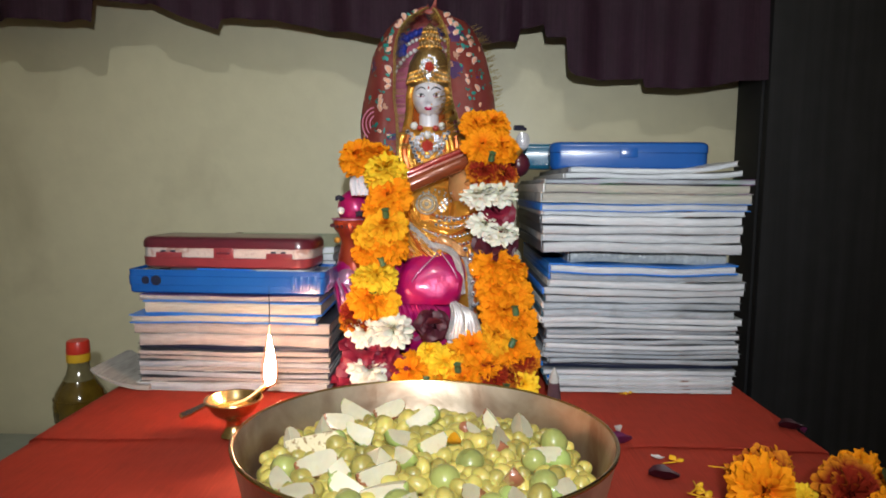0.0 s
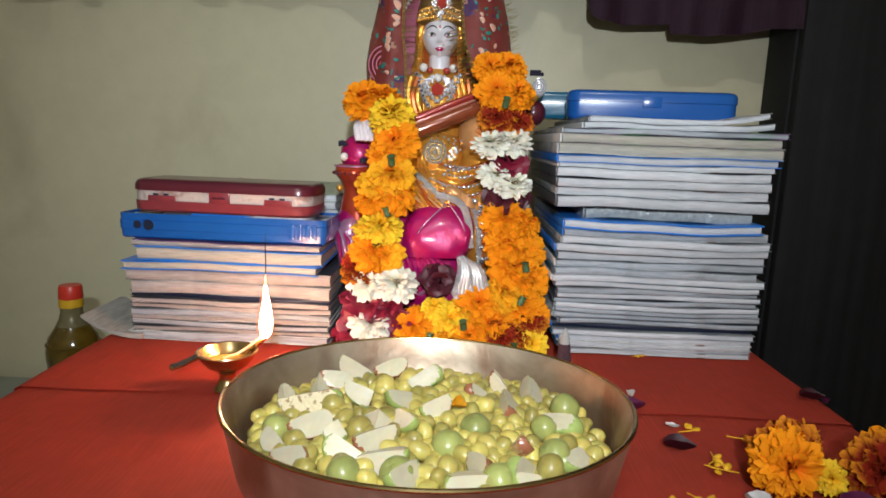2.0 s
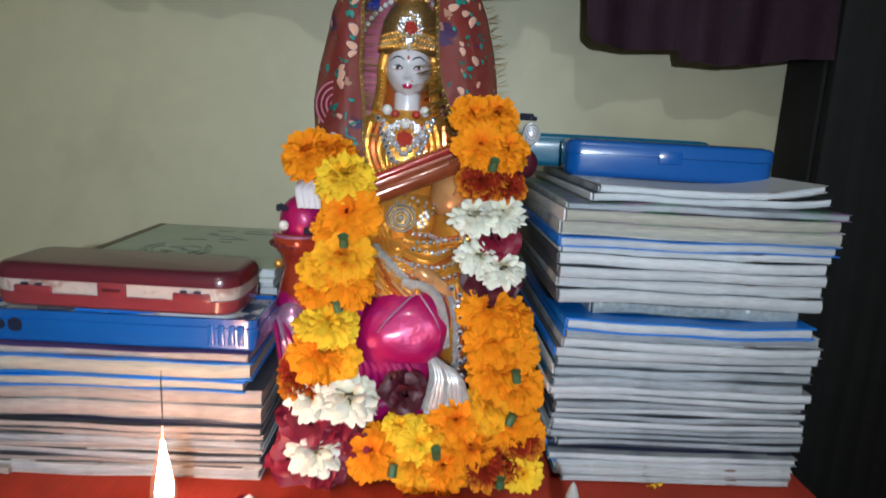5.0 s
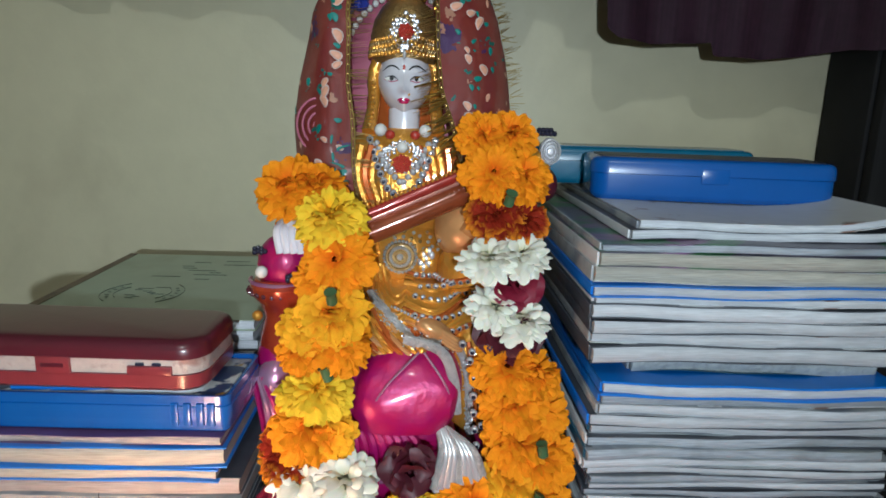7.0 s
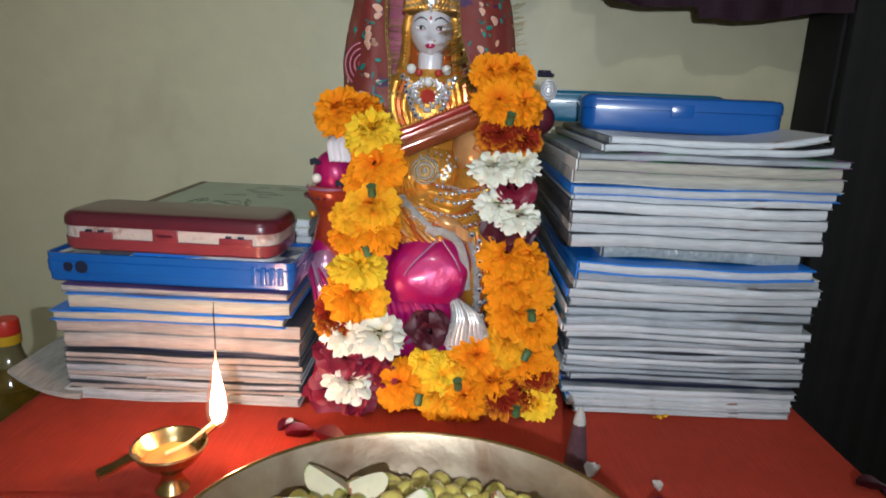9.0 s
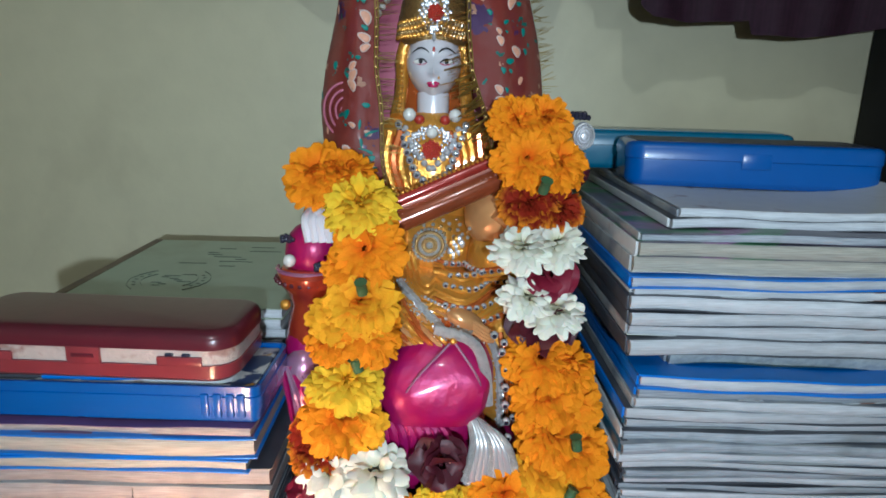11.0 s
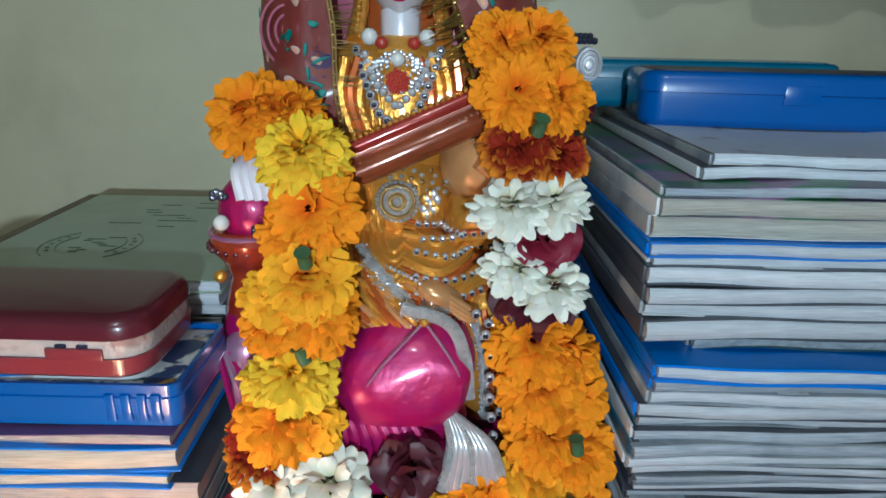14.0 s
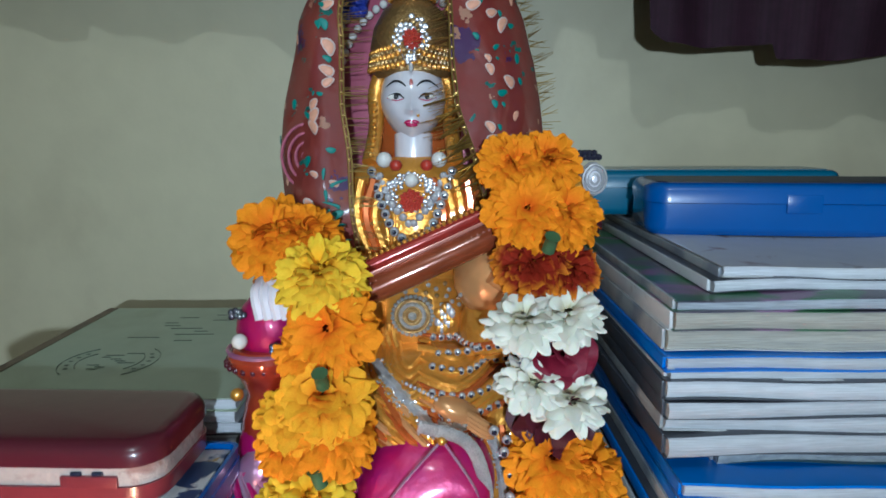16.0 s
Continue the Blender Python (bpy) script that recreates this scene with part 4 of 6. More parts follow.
    for q in range(60):
        a, r = q * 2.4, 0.0017 * math.sqrt(q)
        ball((cx + r * math.cos(a), 0.8972 + 1.1 * r * r / 0.03, 0.4105 + 1.25 * r * math.sin(a)), 0.0016 + 0.0004 * (q % 3), SILVERBEAD if q % 4 else CROWN, seg=6, rings=5)
    for q in range(37):
        a, r = q * 2.4, 0.00105 * math.sqrt(q)
        ball((cx + 0.001 + r * math.cos(a), 0.8955 + 0.06 * r, 0.4105 + r * math.sin(a)), 0.0013, REDSTONE, seg=7, rings=5)
    for q in range(7):
        ball((cx + 0.0022 * (q % 3 - 1), 0.8955, 0.3990 - 0.0020 * (q // 3)), 0.0018, SILVERBEAD, seg=6, rings=5)
    ball((cx, 0.8945, 0.3915), (0.0016, 0.0014, 0.0036), SILVERBEAD, seg=8, rings=6)
    bm.verts.ensure_lookup_table()
    for v in bm.verts[head_start:]:
        v.co.z += 0.004
    # necklaces
    for s in (-1, 1):
        beads([(cx + s * 0.028, 0.888, 0.325), (cx + s * 0.022, 0.876, 0.308), (cx + s * 0.012, 0.869, 0.286), (cx, 0.867, 0.278)], 0.0034, SILVERBEAD, 0.0068, core=DARKBEAD)
        beads([(cx + s * 0.022, 0.884, 0.322), (cx + s * 0.014, 0.874, 0.305), (cx, 0.869, 0.289)], 0.0028, SILVERBEAD, 0.0058)
    for q in range(44):
        a, r = q * 2.4, 0.00115 * math.sqrt(q)
        ball((cx + r * math.cos(a), 0.8745 + 0.1 * r, 0.3055 + r * math.sin(a)), 0.0014, REDSTONE, seg=7, rings=5)
    for q in range(90):
        a, r = q * 2.4, 0.0078 + 0.00105 * math.sqrt(q)
        x, z = cx + 1.05 * r * math.cos(a), 0.3095 + 0.85 * r * math.sin(a)
        if z > 0.298:
            ball((x, 0.8785, z), 0.0011 + 0.0005 * (q % 3), SILVERBEAD, seg=6, rings=5)
    ball((cx, 0.876, 0.3195), 0.0048, PEARL)
    # arms
    tube([(cx - 0.050, 0.915, 0.305), (cx - 0.078, 0.905, 0.275), (cx - 0.086, 0.875, 0.247), (-0.104, 0.852, 0.246)], [0.017, 0.017, 0.013, 0.010], GOLD, seg=14)
    for q in range(4):
        tube([(-0.110 + 0.0056 * q, 0.838, 0.260), (-0.111 + 0.0056 * q, 0.826, 0.254), (-0.108 + 0.0056 * q, 0.823, 0.238)], 0.0034, SILVER, seg=8)
    ball((-0.101, 0.838, 0.252), (0.014, 0.012, 0.013), SILVER)
    tube([(cx + 0.050, 0.915, 0.305), (cx + 0.082, 0.912, 0.285), (0.100, 0.925, 0.300), (0.116, 0.926, 0.312)], [0.017, 0.016, 0.012, 0.009], GOLD, seg=14)
    ball((0.1175, 0.922, 0.3165), (0.0095, 0.008, 0.013), SILVER)
    for r in (0.0085, 0.0058, 0.003):
        tube([(0.1175 + r * math.cos(a), 0.9145, 0.317 + 1.25 * r * math.sin(a)) for a in (2 * math.pi * q / 10 for q in range(11))], 0.0012, SILVERBEAD, steps=2, seg=5)
    for q in range(9):
        ball((0.106 + 0.0035 * (q % 5), 0.915, 0.333 + 0.003 * (q // 5)), 0.0026, DARKBEAD, seg=8, rings=6)
    ball((0.114, 0.940, 0.284), (0.017, 0.018, 0.018), MAROON)
    tube([(cx + 0.055, 0.900, 0.275), (0.062, 0.872, 0.245), (0.050, 0.856, 0.255), (0.038, 0.852, 0.262)], [0.016, 0.015, 0.011, 0.009], SKINTONE, seg=14)
    # lute across the body
    a, b = Vector((-0.072, 0.843, 0.244)), Vector((0.056, 0.862, 0.299))
    d = (b - a).normalized()
    up = Vector((-d.z, 0, d.x))
    for off, r, m in ((-0.0060, 0.0095, LUTEBODY), (0.0048, 0.0027, VEENATOP), (0.0092, 0.0046, VEENA)):
        tube([a + up * off, a.lerp(b, 0.5) + up * off + Vector((0, -0.003, 0)), b + up * off], r, m, seg=12)
    beads([a + up * 0.0145 + Vector((0, -0.004, 0)), b + up * 0.0145 + Vector((0, -0.004, 0))], 0.0016, GOLD, 0.004)
    beads([a + up * -0.001 + Vector((0, -0.0085, 0)), b + up * -0.001 + Vector((0, -0.0085, 0))], 0.0013, VEENATOP, 0.0042)
    # belt with rosette and swags
    for r, m in ((0.0115, CROWN), (0.0082, LACE), (0.0048, CROWN)):
        tube([(cx + r * math.cos(t), 0.8665, 0.227 + r * math.sin(t)) for t in (2 * math.pi * q / 14 for q in range(15))], 0.0014, m, steps=2, seg=6)
    ball((cx, 0.8675, 0.227), (0.0125, 0.0015, 0.0125), CROWN)
    ball((cx, 0.8665, 0.227), 0.003, LACE)
    beads([(cx + 0.0138 * math.cos(t), 0.867, 0.227 + 0.0138 * math.sin(t)) for t in (2 * math.pi * q / 14 for q in range(15))], 0.0015, LACE, 0.0032, steps=2)
    for q in range(14):
        ball((cx + 0.018 + 0.0022 * (q % 5), 0.868, 0.218 + 0.0035 * (q // 3)), (0.003, 0.002, 0.004), SILVERBEAD if q % 2 else GOLD, seg=8, rings=6)
    for q in range(6):
        w = 0.010 + 0.0052 * q
        tube([(cx - 0.004 - w, 0.872 + 0.0009 * q, 0.218 - 0.001 * q), (cx - 0.004 - w * 0.6, 0.864, 0.206 - 0.0022 * q), (cx - 0.001, 0.861, 0.201 - 0.0026 * q)], 0.0022, GOLD, seg=6)
        tube([(cx + 0.004, 0.861, 0.206 - 0.003 * q), (cx + 0.032, 0.858, 0.200 - 0.0022 * q + 0.004), (cx + 0.066, 0.874, 0.206 - 0.003 * q + 0.006)], 0.0026, GOLD, seg=6)
    for z0 in (0.204, 0.193, 0.183):
        beads([(cx + 0.018, 0.855, z0), (cx + 0.040, 0.853, z0 + 0.003), (cx + 0.066, 0.866, z0 + 0.009)], 0.0026, SILVERBEAD, 0.0066, core=DARKBEAD)
    # lap
    ball((cx + 0.004, 0.872, 0.172), (0.085, 0.052, 0.034), GOLD, seg=28, rings=14)
    ball((cx - 0.055, 0.862, 0.158), (0.040, 0.045, 0.040), GOLDRED, seg=20, rings=12)
    ball((cx + 0.010, 0.838, 0.160), (0.044, 0.030, 0.022), GOLDRED, seg=20, rings=12)
    ball((cx + 0.060, 0.858, 0.130), (0.026, 0.045, 0.062), GOLD, seg=20, rings=14)
    ball((cx + 0.030, 0.822, 0.178), (0.017, 0.010, 0.008), SKINTONE, turn=(0, 25, 10))
    for q in range(4):
        tube([(cx + 0.036, 0.815, 0.180 - 0.003 * q), (cx + 0.046, 0.813, 0.174 - 0.003 * q), (cx + 0.052, 0.816, 0.169 - 0.002 * q)], 0.0021, SKINTONE, seg=6)
    beads([(cx - 0.002, 0.822, 0.196), (cx + 0.018, 0.818, 0.186), (cx + 0.026, 0.813, 0.172)], 0.0014, SILVERBEAD, 0.003)
    for q in range(9):
        tube([(cx - 0.045 + 0.006 * q, 0.834 - 0.001 * q, 0.192 - 0.002 * abs(q - 4)), (cx - 0.040 + 0.008 * q, 0.817, 0.176), (cx - 0.020 + 0.006 * q, 0.812, 0.163)], 0.0022, (GOLD, GOLDRED, SKINTONE)[q % 3], seg=6)
    # skirt: a swelling bell with seams
    rings = []
    for i in range(19):
        t = i / 18
        z = 0.104 + 0.068 * t
        w = 0.0435 * min(1.0, 0.93 + 0.4 * t) * (1 - 0.62 * max(0.0, (t - 0.45) / 0.55) ** 2)
        y = 0.830 - 0.022 * math.sin(math.pi * (0.15 + 0.75 * t)) + 0.010 * t
        row = []
        for k in range(32):
            a = 2 * math.pi * k / 32
            ca, sa = math.cos(a), math.sin(a)
            ridge = 0.0016 * math.cos(3 * a + 1.0) * math.sin(math.pi * t) + 0.0040 * noise.noise((ca * 2.4, z * 50, sa * 2))
            deep = 0.034 * (0.55 + 0.45 * (1 - t))
            row.append(bm.verts.new((cx + 0.005 + 0.010 * t + w * math.copysign(abs(ca) ** 0.62, ca), y + (deep + ridge) * math.copysign(abs(sa) ** 0.8, sa), z)))
        rings.append(row)
    for p, q in zip(rings, rings[1:]):
        for k in range(32):
            bm.faces.new((p[k], p[(k + 1) % 32], q[(k + 1) % 32], q[k])).material_index = ix[PINK]
    bm.faces.new(rings[-1]).material_index = ix[PINK]
    tube([(cx - 0.024, 0.790, 0.112), (cx - 0.008, 0.786, 0.142), (cx + 0.018, 0.797, 0.168)], 0.0010, PINKLILAC, seg=6)
    tube([(cx + 0.046, 0.797, 0.116), (cx + 0.040, 0.791, 0.142), (cx + 0.022, 0.797, 0.168)], 0.0010, PINKLILAC, seg=6)
    ball((cx + 0.020, 0.797, 0.1700), 0.0028, GOLD)
    # gathered cloth under the knees
    ball((cx + 0.002, 0.822, 0.090), (0.048, 0.024, 0.022), PINK, seg=24, rings=12)
    for q in range(8):
        tube([(cx - 0.036 + 0.006 * q, 0.800, 0.106), (cx - 0.030 + 0.007 * q, 0.794, 0.090), (cx - 0.034 + 0.009 * q, 0.796, 0.068)], [0.003, 0.0042, 0.0036], PINK, seg=8)
    for q in range(9):
        tube([(0.016 + 0.0014 * q, 0.797, 0.112 - 0.001 * q), (0.022 + 0.0030 * q, 0.784, 0.092), (0.016 + 0.0048 * q, 0.780, 0.062 + 0.001 * q)], [0.0018, 0.0036, 0.0040], SILVERBEAD if q % 4 else LACE, seg=10)
    tube([(cx + 0.006, 0.800, 0.178), (cx + 0.034, 0.797, 0.170), (cx + 0.045, 0.797, 0.148), (cx + 0.049, 0.800, 0.116)], 0.0042, LACE, seg=10, flat=0.6)
    ball((cx - 0.046, 0.825, 0.110), (0.030, 0.030, 0.055), PINK, seg=20, rings=14)
    ball((cx - 0.020, 0.812, 0.058), (0.034, 0.018, 0.022), PINK, turn=(0, 20, 0))
    ball((cx + 0.022, 0.812, 0.055), (0.030, 0.018, 0.020), PINK, turn=(0, -25, 0))
    ball((0.046, 0.878, 0.252), (0.034, 0.026, 0.032), SKINTONE, seg=20, rings=14)
    ball((0.050, 0.880, 0.215), (0.034, 0.030, 0.034), GOLD, seg=20, rings=14)
    ball((-0.062, 0.885, 0.225), (0.030, 0.030, 0.050), GOLD, seg=20, rings=14)
    for q in range(8):
        tube([(cx + 0.012 + 0.008 * q, 0.852 + 0.0014 * q, 0.176 - 0.003 * q), (cx + 0.030 + 0.006 * q, 0.836 + 0.002 * q, 0.160 - 0.004 * q), (cx + 0.044 + 0.004 * q, 0.822 + 0.003 * q, 0.120 - 0.004 * q)], 0.0026, GOLD if q % 3 else GOLDRED, seg=6)
    for q in range(5):
        tube([(cx - 0.050 + 0.006 * q, 0.806, 0.052 - 0.002 * q), (cx - 0.040 + 0.010 * q, 0.796, 0.064), (cx - 0.028 + 0.014 * q, 0.800, 0.076)], 0.0042, PINK if q % 2 else PINKLILAC, seg=8)
    # silver border with stones
    beads([(cx + 0.052, 0.806, 0.172), (cx + 0.061, 0.802, 0.150), (cx + 0.062, 0.800, 0.120), (cx + 0.066, 0.801, 0.085)], 0.0034, SILVERBEAD, 0.0145, core=DARKBEAD)
    beads([(cx + 0.060, 0.808, 0.165), (cx + 0.068, 0.806, 0.140), (cx + 0.070, 0.806, 0.100)], 0.0030, SILVERBEAD, 0.016, core=DARKBEAD)
    ball((cx + 0.060, 0.798, 0.077), (0.0085, 0.005, 0.012), SILVERBEAD)
    beads([(cx - 0.044, 0.815, 0.182), (cx - 0.040, 0.812, 0.176)], 0.0034, SILVERBEAD, 0.006, core=DARKBEAD)
    # drapery laid over the forms
    for q in range(9):
        z0 = 0.214 - 0.0052 * q
        drape([(cx + 0.004, z0), (cx + 0.030, z0 - 0.007), (cx + 0.056, z0 - 0.002 + 0.001 * q), (cx + 0.082, z0 + 0.008)], (0.0016, 0.0030), GOLD if q % 4 else GOLDRED)
    for q in range(8):
        w = 0.008 + 0.0048 * q
        drape([(cx - 0.004 - w, 0.222 - 0.0010 * q), (cx - 0.004 - 0.75 * w, 0.207 - 0.0026 * q), (cx - 0.002, 0.200 - 0.0036 * q), (cx + 0.006, 0.204 - 0.004 * q)], 0.0021, GOLD)
    for z0 in (0.2105, 0.2000, 0.1885, 0.1780):
        string([(cx + 0.014, z0), (cx + 0.036, z0 - 0.003), (cx + 0.058, z0 + 0.001), (cx + 0.080, z0 + 0.008)], 0.0027, SILVERBEAD, 0.0064, core=DARKBEAD)
    for q in range(11):
        drape([(cx - 0.058 + 0.008 * q, 0.186 - 0.0012 * q), (cx - 0.040 + 0.008 * q, 0.170 - 0.001 * q), (cx - 0.014 + 0.0065 * q, 0.158 - 0.0015 * q)], 0.0023, (GOLD, GOLDRED, SKINTONE, GOLD)[q % 4])
    glint = random.Random(6)
    for line, wide in (([(cx - 0.024, 0.200), (cx - 0.004, 0.186), (cx + 0.016, 0.168)], 0.0052), ([(cx + 0.016, 0.172), (cx + 0.044, 0.166), (cx + 0.056, 0.150), (cx + 0.060, 0.118), (cx + 0.062, 0.085)], 0.0042)):
        drape(line, wide * 0.8, LACE, 0.0)
        run = smooth_path([(x, 0, z) for x, z in line], 10)
        for q in range(190):
            a = glint.random() * (len(run) - 1.001)
            c = run[int(a)].lerp(run[int(a) + 1], a % 1)
            x, z = c.x + glint.uniform(-wide, wide), c.z + glint.uniform(-wide, wide)
            ball((x, front(x, z, wide * 0.62), z), glint.uniform(0.0005, 0.0010), LACE if q % 5 else SILVERBEAD, seg=6, rings=4)
    for q in range(7):
        drape([(cx + 0.058 + 0.005 * q, 0.168 - 0.004 * q), (cx + 0.064 + 0.004 * q, 0.130), (cx + 0.066 + 0.004 * q, 0.085)], 0.0024, GOLD if q % 3 else GOLDRED)
    for q in range(10):
        s = -1 if q % 2 else 1
        drape([(cx + s * (0.050 - 0.003 * q), 0.318), (cx + s * (0.040 - 0.003 * q), 0.296), (cx + s * (0.026 - 0.0015 * q), 0.262)], 0.0015, GOLD if q % 5 else GOLDRED)
    for q in range(30):
        t = q * 2.4
        r = 0.0034 * math.sqrt(q)
        x, z = cx + 0.012 + r * 1.3 * math.cos(t), 0.236 + 0.7 * r * math.sin(t)
        ball((x, front(x, z, 0.0008), z), 0.0017, LACE if q % 3 else CROWN, seg=6, rings=5)
    # foot with folds
    for q in range(6):
        tube([(cx + 0.028 + 0.005 * q, 0.800, 0.066), (cx + 0.036 + 0.006 * q, 0.788, 0.054), (cx + 0.034 + 0.008 * q, 0.784, 0.040)], [0.003, 0.005, 0.004], SILVER if q % 2 == 0 else PINKLILAC, seg=8)
    # jar and folds at the side
    add_lathe(bm, [(0.0, 0.0), (0.024, 0.0), (0.026, 0.03), (0.022, 0.06), (0.018, 0.078), (0.023, 0.090), (0.0285, 0.097), (0.0295, 0.105), (0.0245, 0.111), (0.0, 0.112)], (-0.114, 0.866, 0.097), ix[URNRED], 28)
    for q in range(26):
        t = 2 * math.pi * q / 26
        ball((-0.116 + 0.0292 * math.cos(t), 0.868 + 0.0292 * math.sin(t), 0.1965), 0.0022, MAROON, seg=8, rings=6)
    tube([(-0.116 + 0.0276 * math.cos(t), 0.868 + 0.0276 * math.sin(t), 0.2055) for t in (math.pi * (1 + q / 10) for q in range(11))], 0.0018, PINKLILAC, seg=6)
    ball((-0.113, 0.866, 0.220), (0.024, 0.022, 0.026), PINK)
    ball((-0.128, 0.842, 0.2175), 0.0052, PEARL)
    for c in ((-0.135, 0.850, 0.232), (-0.106, 0.838, 0.2120)):
        for q in range(7):
            ball((c[0] + 0.0028 * (q % 4), c[1], c[2] + 0.003 * (q // 4) + 0.001 * (q % 2)), 0.0023, DARKBEAD, seg=8, rings=6)
    ball((-0.134, 0.848, 0.178), 0.0045, GOLD)
    ball((-0.118, 0.862, 0.130), (0.022, 0.022, 0.032), PINK)
    ball((-0.122, 0.846, 0.116), (0.018, 0.016, 0.026), PINKLILAC, turn=(0, 12, 0))
    ball((-0.116, 0.840, 0.085), (0.017, 0.014, 0.034), PINKLILAC, turn=(0, -14, 0))
    for q in range(4):
        tube([(-0.136 + 0.004 * q, 0.836, 0.128), (-0.130 + 0.006 * q, 0.828, 0.108), (-0.126 + 0.008 * q, 0.828, 0.080)], 0.0024, PINKLILAC if q % 2 else PINK, seg=6)
    solo("statue", bm, names, "glossy painted statue of a seated goddess holding a lute", "statue")


statue()


# ---- veil over the statue ----
def veil():
    root = thing("veil", (0, 0, 0), label="sheer red printed veil with gold fringe over the statue", category="veil")
    zs = [0.262, 0.285, 0.31, 0.34, 0.37, 0.40, 0.43, 0.452, 0.470, 0.484, 0.494, 0.502]
    wide = [0.086, 0.095, 0.099, 0.0985, 0.095, 0.090, 0.083, 0.075, 0.065, 0.054, 0.036, 0.012]
    gapl = [0.036, 0.037, 0.039, 0.042, 0.045, 0.046, 0.045, 0.043, 0.038, 0.028, 0.014, 0.002]
    gapr = [0.056, 0.054, 0.049, 0.040, 0.031, 0.027, 0.026, 0.025, 0.019, 0.013, 0.007, 0.002]
    cx = -0.016
    bm = bmesh.new()
    rows, left, right = [], [], []

    def at(v, table):
        v *= len(table) - 1
        i = min(int(v), len(table) - 2)
        return table[i] + (table[i + 1] - table[i]) * (v - i)

    nv = 44
    for j in range(nv + 1):
        v = j / nv
        z, w, gl, gr = at(v, zs), at(v, wide), at(v, gapl), at(v, gapr)
        front = 0.880 + 0.055 * v ** 2
        line = [Vector((cx - gl, front - 0.004, z)), Vector((cx - (gl + w) / 2, front - 0.006 + 0.006 * v, z)), Vector((cx - w * 0.97, front + 0.028, z)), Vector((cx - w * 0.8, 0.975, z)), Vector((cx, 0.988, z)), Vector((cx + w * 0.8, 0.975, z)), Vector((cx + w * 0.97, front + 0.028, z)), Vector((cx + (gr + w) / 2, front - 0.006 + 0.006 * v, z)), Vector((cx + gr, front - 0.004, z))]
        pts = smooth_path(line, 5)
        row = []
        for k, p in enumerate(pts):
            wr = 0.0028 * noise.noise((p.x * 35, p.y * 35, p.z * 22)) + 0.0012 * math.sin(p.x * 160 + 3 * math.sin(p.z * 30))
            row.append(bm.verts.new(p + Vector((0.4 * wr, wr, 0.6 * wr + (0.006 * math.sin(k * 0.9) if j == nv else 0)))))
        rows.append(row)
        left.append(row[0].co.copy())
        right.append(row[-1].co.copy())
    for a, b in zip(rows, rows[1:]):
        for k in range(len(a) - 1):
            bm.faces.new((a[k], a[k + 1], b[k + 1], b[k]))
    bmesh.ops.solidify(bm, geom=bm.faces[:], thickness=0.0008)
    spots = [(row[k].co.copy(), j, k) for j, row in enumerate(rows) for k in range(len(row))]
    part("cloth", bm, VEIL, root)
    prints = random.Random(17)

    def printed(j, k, wide_r, tall_r, lean, m, lift):
        p = next(c for c, a, b in spots if a == j and b == k)
        q = next(c for c, a, b in spots if a == j and b == (k + 1 if k < 20 else k - 1))
        turn = math.degrees(math.atan2(q.y - p.y, q.x - p.x))
        turn = turn if abs(turn) < 90 else turn - math.copysign(180, turn)
        b = bmesh.new()
        add_ball(b, (0, 0, 0), (wide_r, 0.0005, tall_r), seg=14, rings=8, turn=(0, lean, 0))
        for v in b.verts:
            v.co.x *= 1 + 0.30 * v.co.z / tall_r
        part("printed_leaf", b, m, root, place=p + Vector((0, -0.0024 - lift, 0)), turn=(0, 0, radians(turn)))

    for k0, step in ((2, 1), (37, -1)):
        for j in range(5, 40):
            if prints.random() < 0.12:
                continue
            k = k0 + step * prints.choice((0, 0, 1, 1, 2, 3))
            big, lean = prints.uniform(0.55, 1.15), prints.uniform(-70, 70)
            if prints.random() < 0.72:
                printed(j, k, 0.0056 * big, 0.0036 * big, lean, PRINTPALE, 0)
                printed(j, k, 0.0046 * big, 0.0027 * big, lean, PRINTPEACH, 0.0008)
            else:
                printed(j, k, 0.0042 * big, 0.0026 * big, lean, PRINTTEAL, 0.0008)
            if prints.random() < 0.5:
                printed(j, k + step, 0.0030 * big, 0.0018 * big, prints.uniform(-80, 80), PRINTTEAL, 0.001)
        for j in range(3, 10, 2):
            printed(j, k0, 0.0062, 0.0012, prints.uniform(-25, 25), PRINTTEAL, 0.0014)
            printed(j + 1, k0 + step, 0.0012, 0.0042, prints.uniform(-15, 15), PRINTTEAL, 0.0014)
    for j, k in ((16, 7), (9, 8), (22, 8), (28, 7), (13, 9), (20, 33), (26, 32), (31, 33), (15, 34)):
        printed(j, k, 0.0024, 0.0036, prints.uniform(-30, 30), PRINTTEAL if k % 2 else PRINTPEACH, 0.0005)
    tip = bmesh.new()
    add_tube(tip, smooth_path([(cx - 0.03, 0.94, 0.488), (cx - 0.012, 0.935, 0.500), (cx + 0.002, 0.934, 0.498), (cx + 0.008, 0.934, 0.516)], 5), [0.004] * 12 + [0.0034, 0.0028, 0.002, 0.0006], seg=8, flat=0.5)
    part("peak", tip, VEIL, root)
    rng = random.Random(3)
